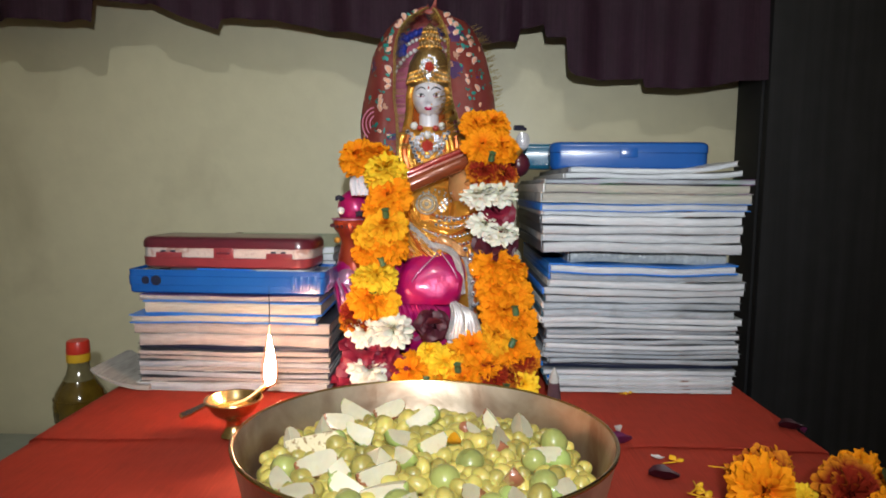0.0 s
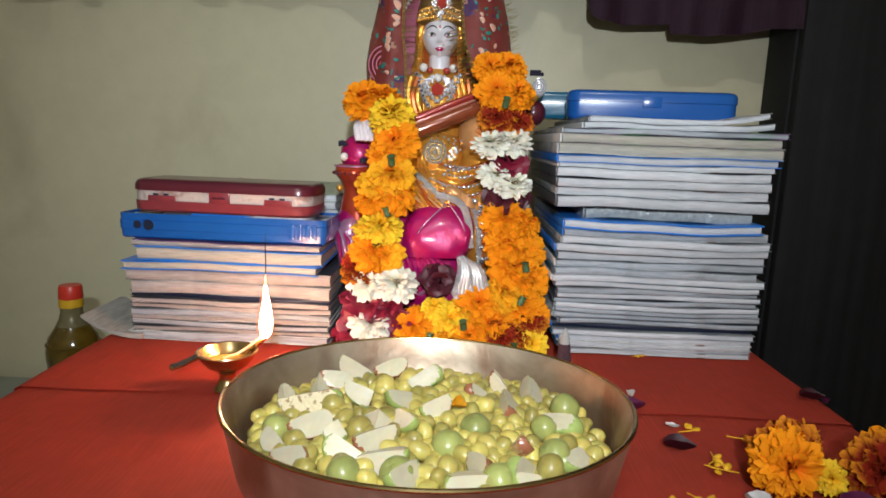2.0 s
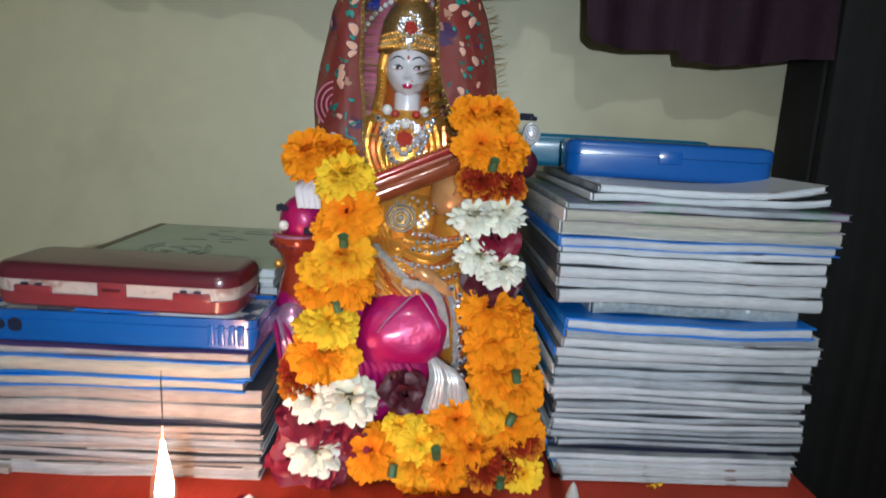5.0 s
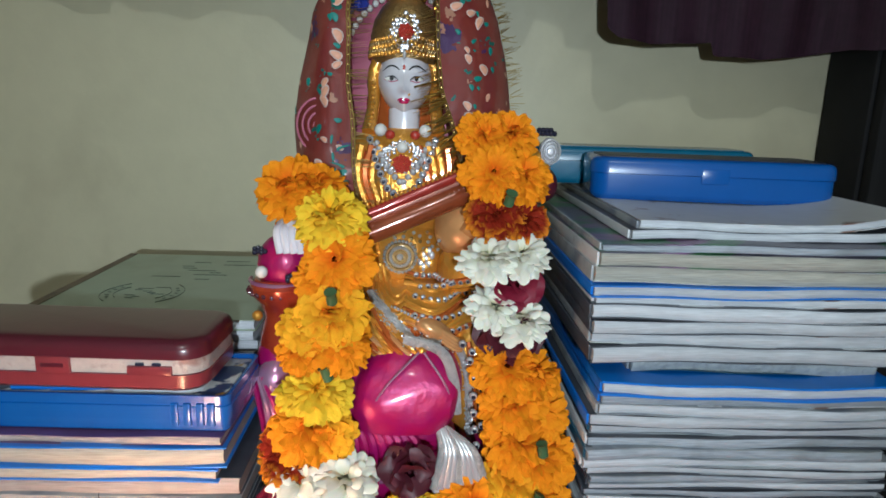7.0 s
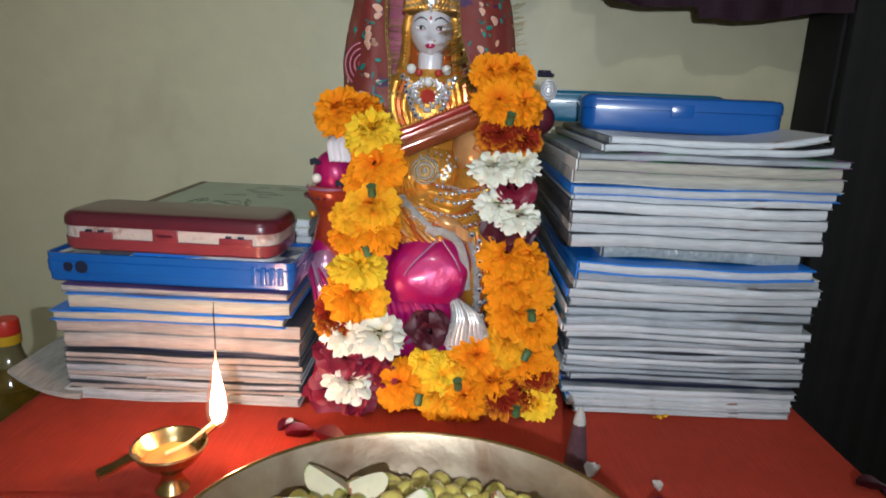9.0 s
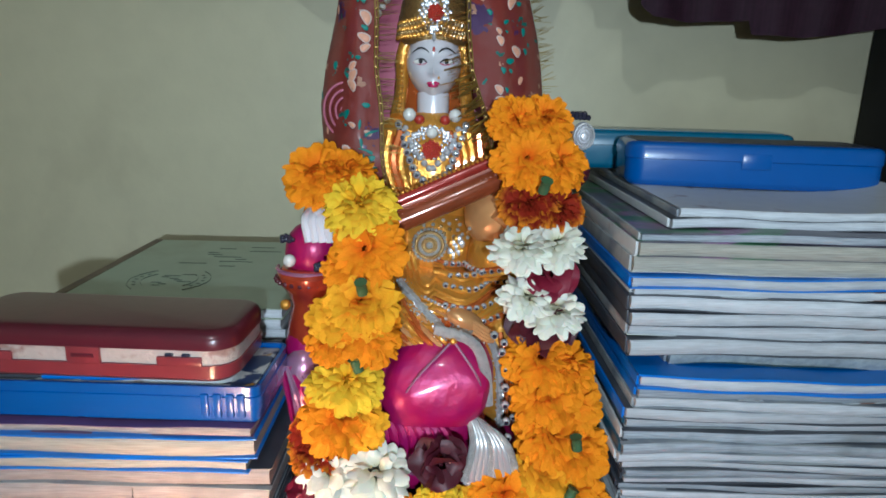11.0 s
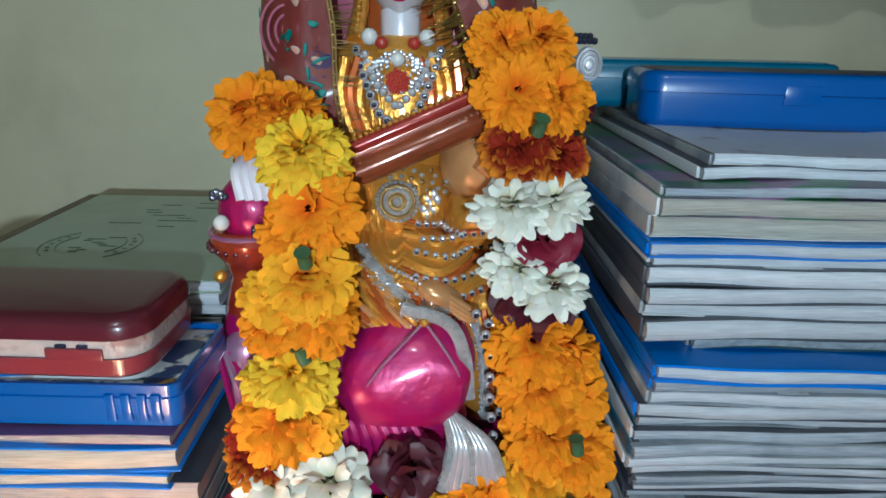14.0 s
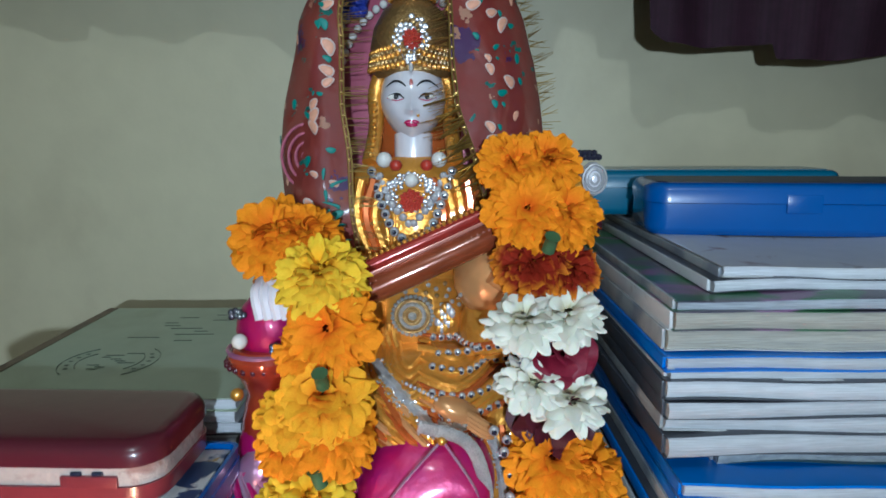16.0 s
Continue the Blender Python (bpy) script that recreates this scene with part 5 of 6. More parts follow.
    for edge, s in ((left, 1), (right, -1)):
        t = bmesh.new()
        for off in (0, 0.0022):
            add_tube(t, [p + Vector((-s * off, -0.0015, 0)) for p in edge], 0.0008, seg=5)
        for q in range(0, len(edge) - 1):
            add_ball(t, edge[q] + Vector((-s * 0.0011, -0.002, 0)), 0.0012, seg=6, rings=4)
        part("gold_trim", t, GOLDTHREAD, root, "twisted gold border")
        f = bmesh.new()
        for q in range(140):
            u = rng.random() * (len(edge) - 5)
            i = int(u)
            p = edge[i].lerp(edge[i + 1], u - i)
            ln = rng.uniform(0.012, 0.025) * (0.5 if p.z > 0.43 else (1.1 if s < 0 else 0.9))
            e = p + Vector((s * ln, -0.003 + rng.uniform(-0.003, 0.002), rng.uniform(-0.002, 0.003) - (0.006 if s < 0 else 0.0)))
            add_tube(f, [p + Vector((0, -0.001, 0)), e], [0.00036, 0.0002], seg=3)
        for q in range(20 if s < 0 else 0):
            i = rng.randrange(9, 17)
            p = edge[i].lerp(edge[i + 1], rng.random()) + Vector((0.002, -0.003, 0))
            add_tube(f, [p, p + Vector((-rng.uniform(0.010, 0.024), -0.005, -rng.uniform(0.003, 0.012)))], [0.0008, 0.0006], seg=4)
        part("fringe", f, GOLDTHREAD, root, "stiff gold thread fringe")
    f = bmesh.new()
    for q in range(90):
        v = rng.uniform(0.30, 0.80)
        z, w = at(v, zs), at(v, wide)
        p = Vector((cx + w * 0.985, 0.915 + 0.05 * v * v, z))
        add_tube(f, [p, p + Vector((rng.uniform(0.006, 0.014), rng.uniform(-0.006, 0.004), rng.uniform(-0.002, 0.007)))], [0.0004, 0.0002], seg=3)
    part("outer_fringe", f, GOLDTHREAD, root)


veil()


# ---- flowers ----
def blossom(rng, count, petal_w, petal_l, ruffle, dome=1.35, inner=0.3):
    """A flower head of radius 1 facing -y: many small ruffled petals over a dome."""
    bm = bmesh.new()
    heart = bm.verts.new((0, 0.05, 0))
    for i in range(count):
        t = (i + 0.5) / count
        polar = math.acos(1 - t * (1 + 0.55 * dome)) + rng.uniform(-0.10, 0.10)
        az = i * 2.39996 + rng.uniform(-0.2, 0.2)
        d = Vector((math.sin(polar) * math.cos(az), -math.cos(polar) * 0.80, math.sin(polar) * math.sin(az)))
        side = d.cross(Vector((0, -1, 0)))
        side = side.normalized() if side.length > 0.05 else Vector((1, 0, 0))
        side = (Matrix.Rotation(rng.uniform(-0.6, 0.6), 3, d) @ side).normalized()
        out = side.cross(d).normalized()
        if out.y < 0:
            out = -out
        w, ln = petal_w * rng.uniform(0.75, 1.3), petal_l * rng.uniform(0.82, 1.12)
        base = d * inner
        reach = 1.0 - inner
        phase, notch = rng.uniform(0, 6.28), rng.uniform(-0.05, 0.07)
        grid = []
        for a in range(5):
            u = a / 4
            row = []
            for b in range(7):
                s = b / 3 - 1
                ww = w * (0.30 + 0.70 * math.sin(min(1.0, u * 1.2) * math.pi / 2))
                tip = 1 - (1 - math.sqrt(max(0.0, 1 - 0.72 * s * s))) * u * u - notch * u * u * math.cos(3.1 * s)
                rip = ruffle * u * u * w * (math.sin(2.6 * s + phase) + 0.5 * math.sin(5.3 * s + 2 * phase))
                p = base + d * (reach * u * ln * tip) + out * (0.20 * ln * u * u + rip - 0.25 * w * s * s * u) + side * (s * ww)
                row.append(bm.verts.new(p))
            grid.append(row)
        for k in range(0, 6, 2):
            bm.faces.new((heart, grid[0][k], grid[0][k + 2]))
        for p, q in zip(grid, grid[1:]):
            for k in range(6):
                bm.faces.new((p[k], p[k + 1], q[k + 1], q[k]))
    return bm


def ready(bm, material):
    me = bpy.data.meshes.new("blossom")
    for f in bm.faces:
        f.smooth = True
    bm.to_mesh(me)
    bm.free()
    me.materials.append(material)
    return me


RNG = random.Random(11)
HEADS = {}
for key, m, n, w, l, r in (("o", ORANGE, 210, 0.180, 1.02, 0.42), ("g", GOLDEN, 150, 0.235, 1.02, 0.42), ("y", YELLOW, 170, 0.185, 1.05, 0.38), ("r", RUST, 210, 0.150, 1.0, 0.60), ("w", WHITEPETAL, 64, 0.215, 1.12, 0.22), ("m", ROSE, 26, 0.50, 1.0, 0.25), ("d", DARKROSE, 24, 0.52, 1.0, 0.25)):
    HEADS[key] = [ready(blossom(RNG, n, w, l, r), m) for _ in range(3)]
WORDS = {"o": ("marigold", "orange marigold head"), "g": ("marigold", "golden orange marigold head"), "y": ("marigold", "bright yellow marigold head"), "r": ("marigold", "rust red marigold head"), "w": ("chrysanthemum", "white chrysanthemum head"), "m": ("rose", "crimson rose head"), "d": ("rose", "dark maroon rose head")}


def calyx_bm():
    bm = bmesh.new()
    add_lathe(bm, [(0.0, -0.006), (0.004, -0.005), (0.0040, 0.0), (0.0036, 0.004), (0.0048, 0.006), (0.0, 0.0055)], seg=10)
    return finish("calyx", bm, LEAF)


CALYX = calyx_bm()


def head(parent, key, place, r, squash=1.0, face=(0, 0)):
    """A flower head; face: degrees by which it nods (minus: up) and turns."""
    ob = new(WORDS[key][0], HEADS[key][RNG.randrange(3)])
    ob.parent, ob.location = parent, place
    ob.rotation_mode = "QUATERNION"
    spin = Euler((RNG.uniform(-0.35, 0.35) + radians(face[0]), 0, RNG.uniform(-0.4, 0.4) + radians(face[1]))).to_quaternion()
    ob.rotation_quaternion = spin @ Euler((0, RNG.uniform(0, 6.28), 0)).to_quaternion()
    ob.scale = (r, r * squash, r)
    return tagged(ob, WORDS[key][1])


def garland():
    root = thing("garland", (0, 0, 0), label="marigold, rose and white chrysanthemum garland hung on the statue", category="garland")
    strand = [("o", (-0.101, 0.842, 0.287), .032), ("o", (-0.082, 0.836, 0.288), .026), ("y", (-0.066, 0.806, 0.270), .029), ("y", (-0.074, 0.812, 0.254), .016), ("o", (-0.060, 0.800, 0.240), .031), ("o", (-0.074, 0.806, 0.222), .022), ("g", (-0.064, 0.792, 0.200), .031),
              ("g", (-0.080, 0.795, 0.188), .026), ("o", (-0.060, 0.792, 0.178), .029), ("o", (-0.086, 0.794, 0.170), .022), ("y", (-0.074, 0.788, 0.139), .028), ("y", (-0.088, 0.790, 0.136), .020), ("o", (-0.080, 0.786, 0.110), .032), ("g", (-0.066, 0.784, 0.105), .024), ("r", (-0.094, 0.786, 0.082), .027), ("r", (-0.105, 0.788, 0.092), .020),
              ("w", (-0.086, 0.772, 0.073), .024), ("w", (-0.050, 0.768, 0.076), .026), ("m", (-0.090, 0.772, 0.050), .030), ("m", (-0.066, 0.774, 0.045), .024), ("w", (-0.081, 0.760, 0.028), .026), ("m", (-0.100, 0.765, 0.016), .026), ("m", (-0.074, 0.762, 0.010), .024),
              ("o", (0.050, 0.846, 0.330), .025), ("o", (0.070, 0.850, 0.332), .025), ("o", (0.057, 0.832, 0.303), .028), ("o", (0.079, 0.836, 0.301), .027), ("r", (0.060, 0.828, 0.271), .027), ("r", (0.081, 0.832, 0.268), .026), ("w", (0.053, 0.806, 0.241), .023), ("w", (0.079, 0.810, 0.243), .023), ("m", (0.074, 0.814, 0.221), .026), ("w", (0.080, 0.800, 0.194), .023), ("w", (0.058, 0.802, 0.204), .021),
              ("d", (0.074, 0.812, 0.182), .030), ("o", (0.072, 0.806, 0.152), .031), ("o", (0.090, 0.810, 0.146), .028), ("o", (0.078, 0.800, 0.124), .031), ("o", (0.096, 0.804, 0.114), .030), ("o", (0.082, 0.792, 0.096), .030), ("o", (0.100, 0.794, 0.082), .031), ("g", (0.076, 0.786, 0.066), .030), ("o", (0.096, 0.784, 0.050), .030), ("r", (0.106, 0.776, 0.036), .025), ("o", (0.112, 0.778, 0.040), .022),
              ("o", (0.046, 0.780, 0.052), .029), ("o", (0.060, 0.768, 0.030), .028), ("r", (0.072, 0.760, 0.020), .026), ("y", (0.012, 0.768, 0.035), .025), ("o", (-0.030, 0.768, 0.024), .029), ("g", (0.012, 0.760, 0.016), .026), ("o", (0.036, 0.758, 0.017), .026), ("y", (0.108, 0.760, 0.013), .021), ("y", (-0.006, 0.776, 0.046), .018), ("d", (-0.004, 0.776, 0.080), .022), ("g", (0.022, 0.776, 0.044), .020), ("r", (0.090, 0.764, 0.018), .022), ("m", (-0.048, 0.768, 0.030), .020)]
    for key, p, r in strand:
        nod = {"w": -62, "d": -10, "m": -35}.get(key) or RNG.choice((-58, -48, -35, -66, -15))
        head(root, key, p, r * (0.95 if key in "ogyr" else 1.0), RNG.uniform(0.82, 0.98) if key != "w" else 0.78, face=(nod, RNG.uniform(-12, 12)))
    for p in ((0.067, 0.803, 0.288), (-0.078, 0.776, 0.124), (-0.066, 0.776, 0.158), (-0.062, 0.776, 0.217), (0.098, 0.773, 0.100), (0.094, 0.764, 0.062), (0.028, 0.750, 0.034), (0.086, 0.744, 0.012), (-0.010, 0.746, 0.018)):
        part("calyx", CALYX, None, root, "green calyx", place=p, turn=(RNG.uniform(-0.5, 0.9), RNG.uniform(-0.5, 0.5), 0))
    st = bmesh.new()
    add_tube(st, smooth_path([(-0.10, 0.842, 0.305), (-0.066, 0.815, 0.262), (-0.072, 0.805, 0.20), (-0.078, 0.797, 0.14), (-0.092, 0.782, 0.07), (-0.08, 0.775, 0.02), (-0.02, 0.775, 0.025), (0.05, 0.775, 0.03), (0.095, 0.79, 0.06), (0.085, 0.805, 0.13), (0.075, 0.82, 0.20), (0.075, 0.84, 0.28), (0.065, 0.855, 0.34)], 6), 0.0012, seg=5)
    part("string", st, THREAD, root)


garland()


# ---- bowl of fruit ----
BOWL = Vector((0.0006, 0.4834, 0.0))
BOWL_R, BOWL_H, BOWL_OVAL = 0.1455, 0.060, 0.89


def bowl():
    root = thing("bowl", BOWL, label="wide old bell-metal bowl filled with cut fruit", category="bowl")
    root.scale = (1, BOWL_OVAL, 1)
    bm = bmesh.new()
    R, H = BOWL_R, BOWL_H
    add_lathe(bm, [(0.0, 0.0), (R * 0.80, 0.0), (R * 0.88, 0.003), (R * 0.935, 0.014), (R * 0.972, 0.040), (R, H - 0.0012), (R + 0.0008, H), (R - 0.0018, H + 0.0002), (R - 0.0028, H - 0.0015), (R * 0.950, 0.040), (R * 0.912, 0.016), (R * 0.86, 0.006), (R * 0.78, 0.0035), (0.0, 0.0035)], seg=96)
    part("body", bm, BRONZE, root)
    bm = bmesh.new()
    add_tube(bm, [(R * math.cos(a), R * math.sin(a), H) for a in (2 * math.pi * q / 96 for q in range(97))], 0.0016, seg=8)
    part("rim", bm, BRASS, root, "polished brass-coloured rim")


bowl()


def wedge_mesh(rng, r, angle, skin, flesh):
    """A knife-cut chunk of a round fruit: a lumpy oval with flat cut faces; the rest is skin."""
    bm = bmesh.new()
    add_ball(bm, (0, 0, 0), (r, r * 0.62, r * 0.66), seg=24, rings=14)
    o = Vector((rng.random() * 9, rng.random() * 9, 0))
    for v in bm.verts:
        v.co *= 1 + 0.10 * noise.noise(v.co / r * 1.4 + o)
    cut = set()
    planes = [(Vector((rng.uniform(-0.3, 0.3), 0.75, 0.65)).normalized(), 0.20), (Vector((rng.uniform(-0.4, 0.4), -0.75, 0.65)).normalized(), 0.16)]
    if rng.random() < 0.2:
        planes.append((Vector((rng.choice((-1, 1)), rng.uniform(-0.3, 0.3), 0.25)).normalized(), 0.50))
    for n, d in planes:
        for v in bm.verts:
            k = v.co.dot(n) - d * r
            if k > 0:
                v.co -= n * k * 0.96
                cut.add(v)
    for f in bm.faces:
        f.material_index = 0 if all(v in cut for v in f.verts) else 1
    return finish("wedge", bm, [flesh, skin], 24)


def round_mesh(rng, r, lump, material, squash=1.0, dimple=False):
    bm = bmesh.new()
    add_ball(bm, (0, 0, 0), (r, r, r * squash), seg=16, rings=10)
    o = rng.random() * 9
    for v in bm.verts:
        v.co *= 1 + lump * noise.noise(v.co / r * 1.3 + Vector((o, 0, 0)))
        if dimple and abs(v.co.x) + abs(v.co.y) < r * 0.35 and v.co.z > 0:
            v.co.z -= r * 0.12
    return finish("round_fruit", bm, material, 80)


def fruit():
    rng = random.Random(21)
    wedges = [wedge_mesh(rng, rng.uniform(0.020, 0.024), 0, (APPLESKIN, APPLESKIN, APPLESKIN, REDSKIN)[k % 4], APPLE) for k in range(9)]
    guava = wedge_mesh(rng, 0.025, 0, APPLESKIN, GUAVA)
    bers = [round_mesh(rng, 0.0155, 0.06, BER, 0.95, True) for _ in range(3)]
    golds = [round_mesh(rng, 0.0085, 0.05, GRAPE, 1.1) for _ in range(2)]
    grapes = [round_mesh(rng, rng.uniform(0.0056, 0.0074), 0.10, GRAPE, rng.uniform(1.1, 1.4)) for _ in range(5)]
    wl = [(0.098, 0.435), (-0.05, 0.501), (-0.078, 0.538), (0.038, 0.523), (0.060, 0.505), (0.066, 0.447), (-0.036, 0.562), (-0.032, 0.436), (-0.099, 0.438), (-0.079, 0.451), (-0.059, 0.447), (-0.037, 0.463), (-0.015, 0.464), (0.006, 0.487), (-0.024, 0.411), (0.035, 0.415), (0.063, 0.409), (0.096, 0.480), (0.080, 0.531), (0.056, 0.547), (-0.064, 0.570), (-0.110, 0.505), (-0.049, 0.423), (-0.088, 0.526), (-0.010, 0.396), (0.030, 0.394), (0.066, 0.402), (-0.02, 0.505), (-0.005, 0.54), (-0.085, 0.42)]
    bl = [(0.105, 0.512), (0.086, 0.436), (0.035, 0.469), (0.016, 0.440), (-0.046, 0.400), (-0.014, 0.402), (0.084, 0.475), (0.048, 0.400), (-0.102, 0.455)]
    gl = [(-0.029, 0.472), (-0.045, 0.454), (-0.036, 0.531), (-0.018, 0.548), (0.020, 0.506), (0.080, 0.412), (-0.07, 0.49)]
    taken = []
    for i, (x, y) in enumerate(wl):
        solo("apple_slice", wedges[rng.randrange(9)], None, "white-fleshed apple slice with skin on its back", "apple slice", "apple slices in the bowl", place=(x, y, 0.0485 + rng.uniform(-0.002, 0.004) - 0.009 * (math.hypot(x - BOWL.x, y - BOWL.y) / 0.117) ** 4), turn=(rng.uniform(-0.2, 0.7), rng.uniform(-0.7, 0.7), rng.uniform(-1.6, 1.6)), size=rng.uniform(0.62, 0.88))
        taken.append((x, y, 0.013))
    solo("guava_slice", guava, None, "pale seeded guava slice in the bowl", "guava slice", place=(-0.086, 0.491, 0.048), turn=(0.5, 0.2, 0.4))
    taken.append((-0.086, 0.491, 0.016))
    for x, y in bl:
        solo("jujube", bers[rng.randrange(3)], None, "round green jujube fruit in the bowl", "jujube", "jujubes in the bowl", place=(x, y, 0.042), turn=(rng.uniform(-1, 1), rng.uniform(-1, 1), rng.uniform(0, 6)), size=rng.uniform(0.62, 0.80))
        taken.append((x, y, 0.014))
    for x, y in gl:
        solo("grape", golds[rng.randrange(2)], None, "large golden grape in the bowl", "grape", "grapes in the bowl", place=(x, y, 0.045), turn=(rng.uniform(-1, 1), rng.uniform(-1, 1), 0))
    n = 0
    spots = []
    for _ in range(9000):
        if n >= 290:
            break
        r, a = 0.126 * math.sqrt(rng.random()), rng.uniform(0, 6.283)
        x, y = BOWL.x + r * math.cos(a), BOWL.y + BOWL_OVAL * r * math.sin(a)
        if any((x - p) ** 2 + (y - q) ** 2 < (w * 0.80) ** 2 for p, q, w in taken) or any((x - p) ** 2 + (y - q) ** 2 < 0.0092 ** 2 for p, q in spots):
            continue
        spots.append((x, y))
        z = 0.038 + rng.uniform(-0.001, 0.006) - 0.010 * (r / 0.126) ** 4
        solo("grape", grapes[rng.randrange(5)], None, "small yellow-green grape in the bowl", "grape", "grapes in the bowl", place=(x, y, z), turn=(rng.uniform(-1.5, 1.5), rng.uniform(-1.5, 1.5), rng.uniform(0, 6)), size=rng.uniform(0.9, 1.1))
        n += 1
    bm = bmesh.new()
    for _ in range(1500):
        r, a = 0.124 * math.sqrt(rng.random()), rng.uniform(0, 6.283)
        add_ball(bm, (BOWL.x + r * math.cos(a), BOWL.y + BOWL_OVAL * r * math.sin(a), rng.uniform(0.016, 0.040) - 0.008 * (r / 0.124) ** 4), (0.0055, 0.0055, rng.uniform(0.0055, 0.0075)), seg=8, rings=6, turn=(rng.uniform(-80, 80), rng.uniform(-80, 80), 0))
    solo("fruit_heap", bm, GRAPE, "lower layer of yellow-green grapes in the bowl", "grapes", kind="stuff")


fruit()


# ---- oil lamp ----
def oil_lamp():
    root = thing("oil_lamp", (-0.196, 0.617, 0.0), label="small brass oil lamp with a burning wick", category="oil lamp")
    root.scale = (0.95, 0.95, 0.82)
    bm = bmesh.new()
    add_lathe(bm, [(0.0, 0.0), (0.0135, 0.0), (0.0138, 0.0012), (0.0115, 0.005), (0.0085, 0.012), (0.0075, 0.018), (0.0095, 0.022), (0.0115, 0.024), (0.0, 0.025)], seg=36)
    part("foot", bm, BRASS, root, "turned brass foot")
    bm = bmesh.new()
    add_lathe(bm, [(0.0, 0.0235), (0.012, 0.0245), (0.020, 0.030), (0.026, 0.039), (0.0285, 0.0455), (0.0300, 0.0462), (0.0296, 0.0475), (0.0276, 0.0470), (0.0245, 0.040), (0.018, 0.032), (0.010, 0.028), (0.0, 0.0275)], seg=40)
    part("cup", bm, BRASS, root)
    bm = bmesh.new()
    add_lathe(bm, [(0.0, 0.0352), (0.0200, 0.0352), (0.0203, 0.0345), (0.0, 0.0342)], seg=32)
    part("ghee", bm, GHEE, root, "pool of golden melted ghee")
    bm = bmesh.new()
    d = Vector((-0.040, -0.034, 0)).normalized()
    s = Vector((-d.y, d.x, 0))
    rows = []
    for r, w, z in ((0.023, 0.0045, 0.0445), (0.030, 0.0050, 0.0470), (0.038, 0.0048, 0.0440), (0.045, 0.0062, 0.0415), (0.053, 0.0058, 0.0400), (0.054, 0.0050, 0.0385)):
        rows.append([bm.verts.new(d * r + s * w * e + Vector((0, 0, z - f))) for e, f in ((-1, 0), (1, 0), (1, 0.0028), (-1, 0.0028))])
    for p, q in zip(rows, rows[1:]):
        for k in range(4):
            bm.faces.new((p[k], p[(k + 1) % 4], q[(k + 1) % 4], q[k]))
    bm.faces.new(rows[0])
    bm.faces.new(rows[-1])
    part("handle", bm, BRASS, root, "flat brass finger grip")
    bm = bmesh.new()
    rows = []
    for r, w, z in ((0.020, 0.004, 0.043), (0.028, 0.0055, 0.0475), (0.035, 0.005, 0.0520), (0.041, 0.003, 0.0560)):
        rows.append([bm.verts.new(-d * r + s * w * e + Vector((0, 0, z - f + 0.002 * abs(e)))) for e, f in ((-1, 0), (0, 0.003), (1, 0), (1, 0.002), (0, 0.005), (-1, 0.002))])
    for p, q in zip(rows, rows[1:]):
        for k in range(6):
            bm.faces.new((p[k], p[(k + 1) % 6], q[(k + 1) % 6], q[k]))
    bm.faces.new(rows[0])
    bm.faces.new(rows[-1])
    part("spout", bm, BRASS, root, "notched brass spout")
    bm = bmesh.new()
    add_tube(bm, smooth_path([d * 0.004 + Vector((0, 0, 0.0385)), -d * 0.014 + Vector((0, 0, 0.0425)), -d * 0.030 + Vector((0, 0, 0.0525)), -d * 0.0425 + Vector((0, 0, 0.0600))], 5), 0.0015, seg=8)
    part("wick", bm, WICK, root, "twisted cotton wick")
    base = -d * 0.040 + Vector((0, 0, 0.0540))
    bm = bmesh.new()
    prof = [(0.0012, 0.0), (0.0044, 0.0035), (0.0062, 0.010), (0.0066, 0.017), (0.0060, 0.026), (0.0047, 0.036), (0.0033, 0.046), (0.0021, 0.055), (0.0011, 0.064)]
    rings = []
    for r, z in prof:
        off = Vector((0.0010 * math.sin(z * 45), 0, 0))
        rings.append([bm.verts.new(base + off + Vector((r * math.cos(a), r * math.sin(a), z))) for a in (2 * math.pi * k / 16 for k in range(16))])
    for p, q in zip(rings, rings[1:]):
        for k in range(16):
            bm.faces.new((p[k], p[(k + 1) % 16], q[(k + 1) % 16], q[k]))
    bm.faces.new(rings[0])
    bm.faces.new(rings[-1])
    part("flame", bm, FIRE, root, "bright yellow-white flame")
    bm = bmesh.new()
    halo = [(0.0025, -0.003), (0.0066, 0.001), (0.0090, 0.009), (0.0094, 0.017), (0.0086, 0.027), (0.0068, 0.038), (0.0049, 0.049), (0.0032, 0.059), (0.0014, 0.070)]
    add_lathe(bm, halo, base, seg=20)
    part("flame_halo", bm, HALO, root, "soft orange glow round the flame")
    top = base + Vector((0.0010 * math.sin(0.064 * 45), 0, 0.0642))
    bm = bmesh.new()
    add_tube(bm, [top, top + Vector((0.0003, 0, 0.006)), top + Vector((0.0004, 0, 0.013))], [0.0010, 0.0006, 0.0002], seg=8)
    part("flame_tip", bm, FIRETIP, root, "orange tip of the flame")
    bm = bmesh.new()
    add_tube(bm, [top + Vector((0.0004, 0, 0.0135)), top + Vector((0.0006, 0, 0.03)), top + Vector((0.0003, 0, 0.05)), top + Vector((0.0008, 0, 0.062))], [0.0005, 0.0006, 0.0006, 0.0002], seg=6)
    part("soot", bm, SMOKE, root, "thin dark thread of soot above the flame")


oil_lamp()


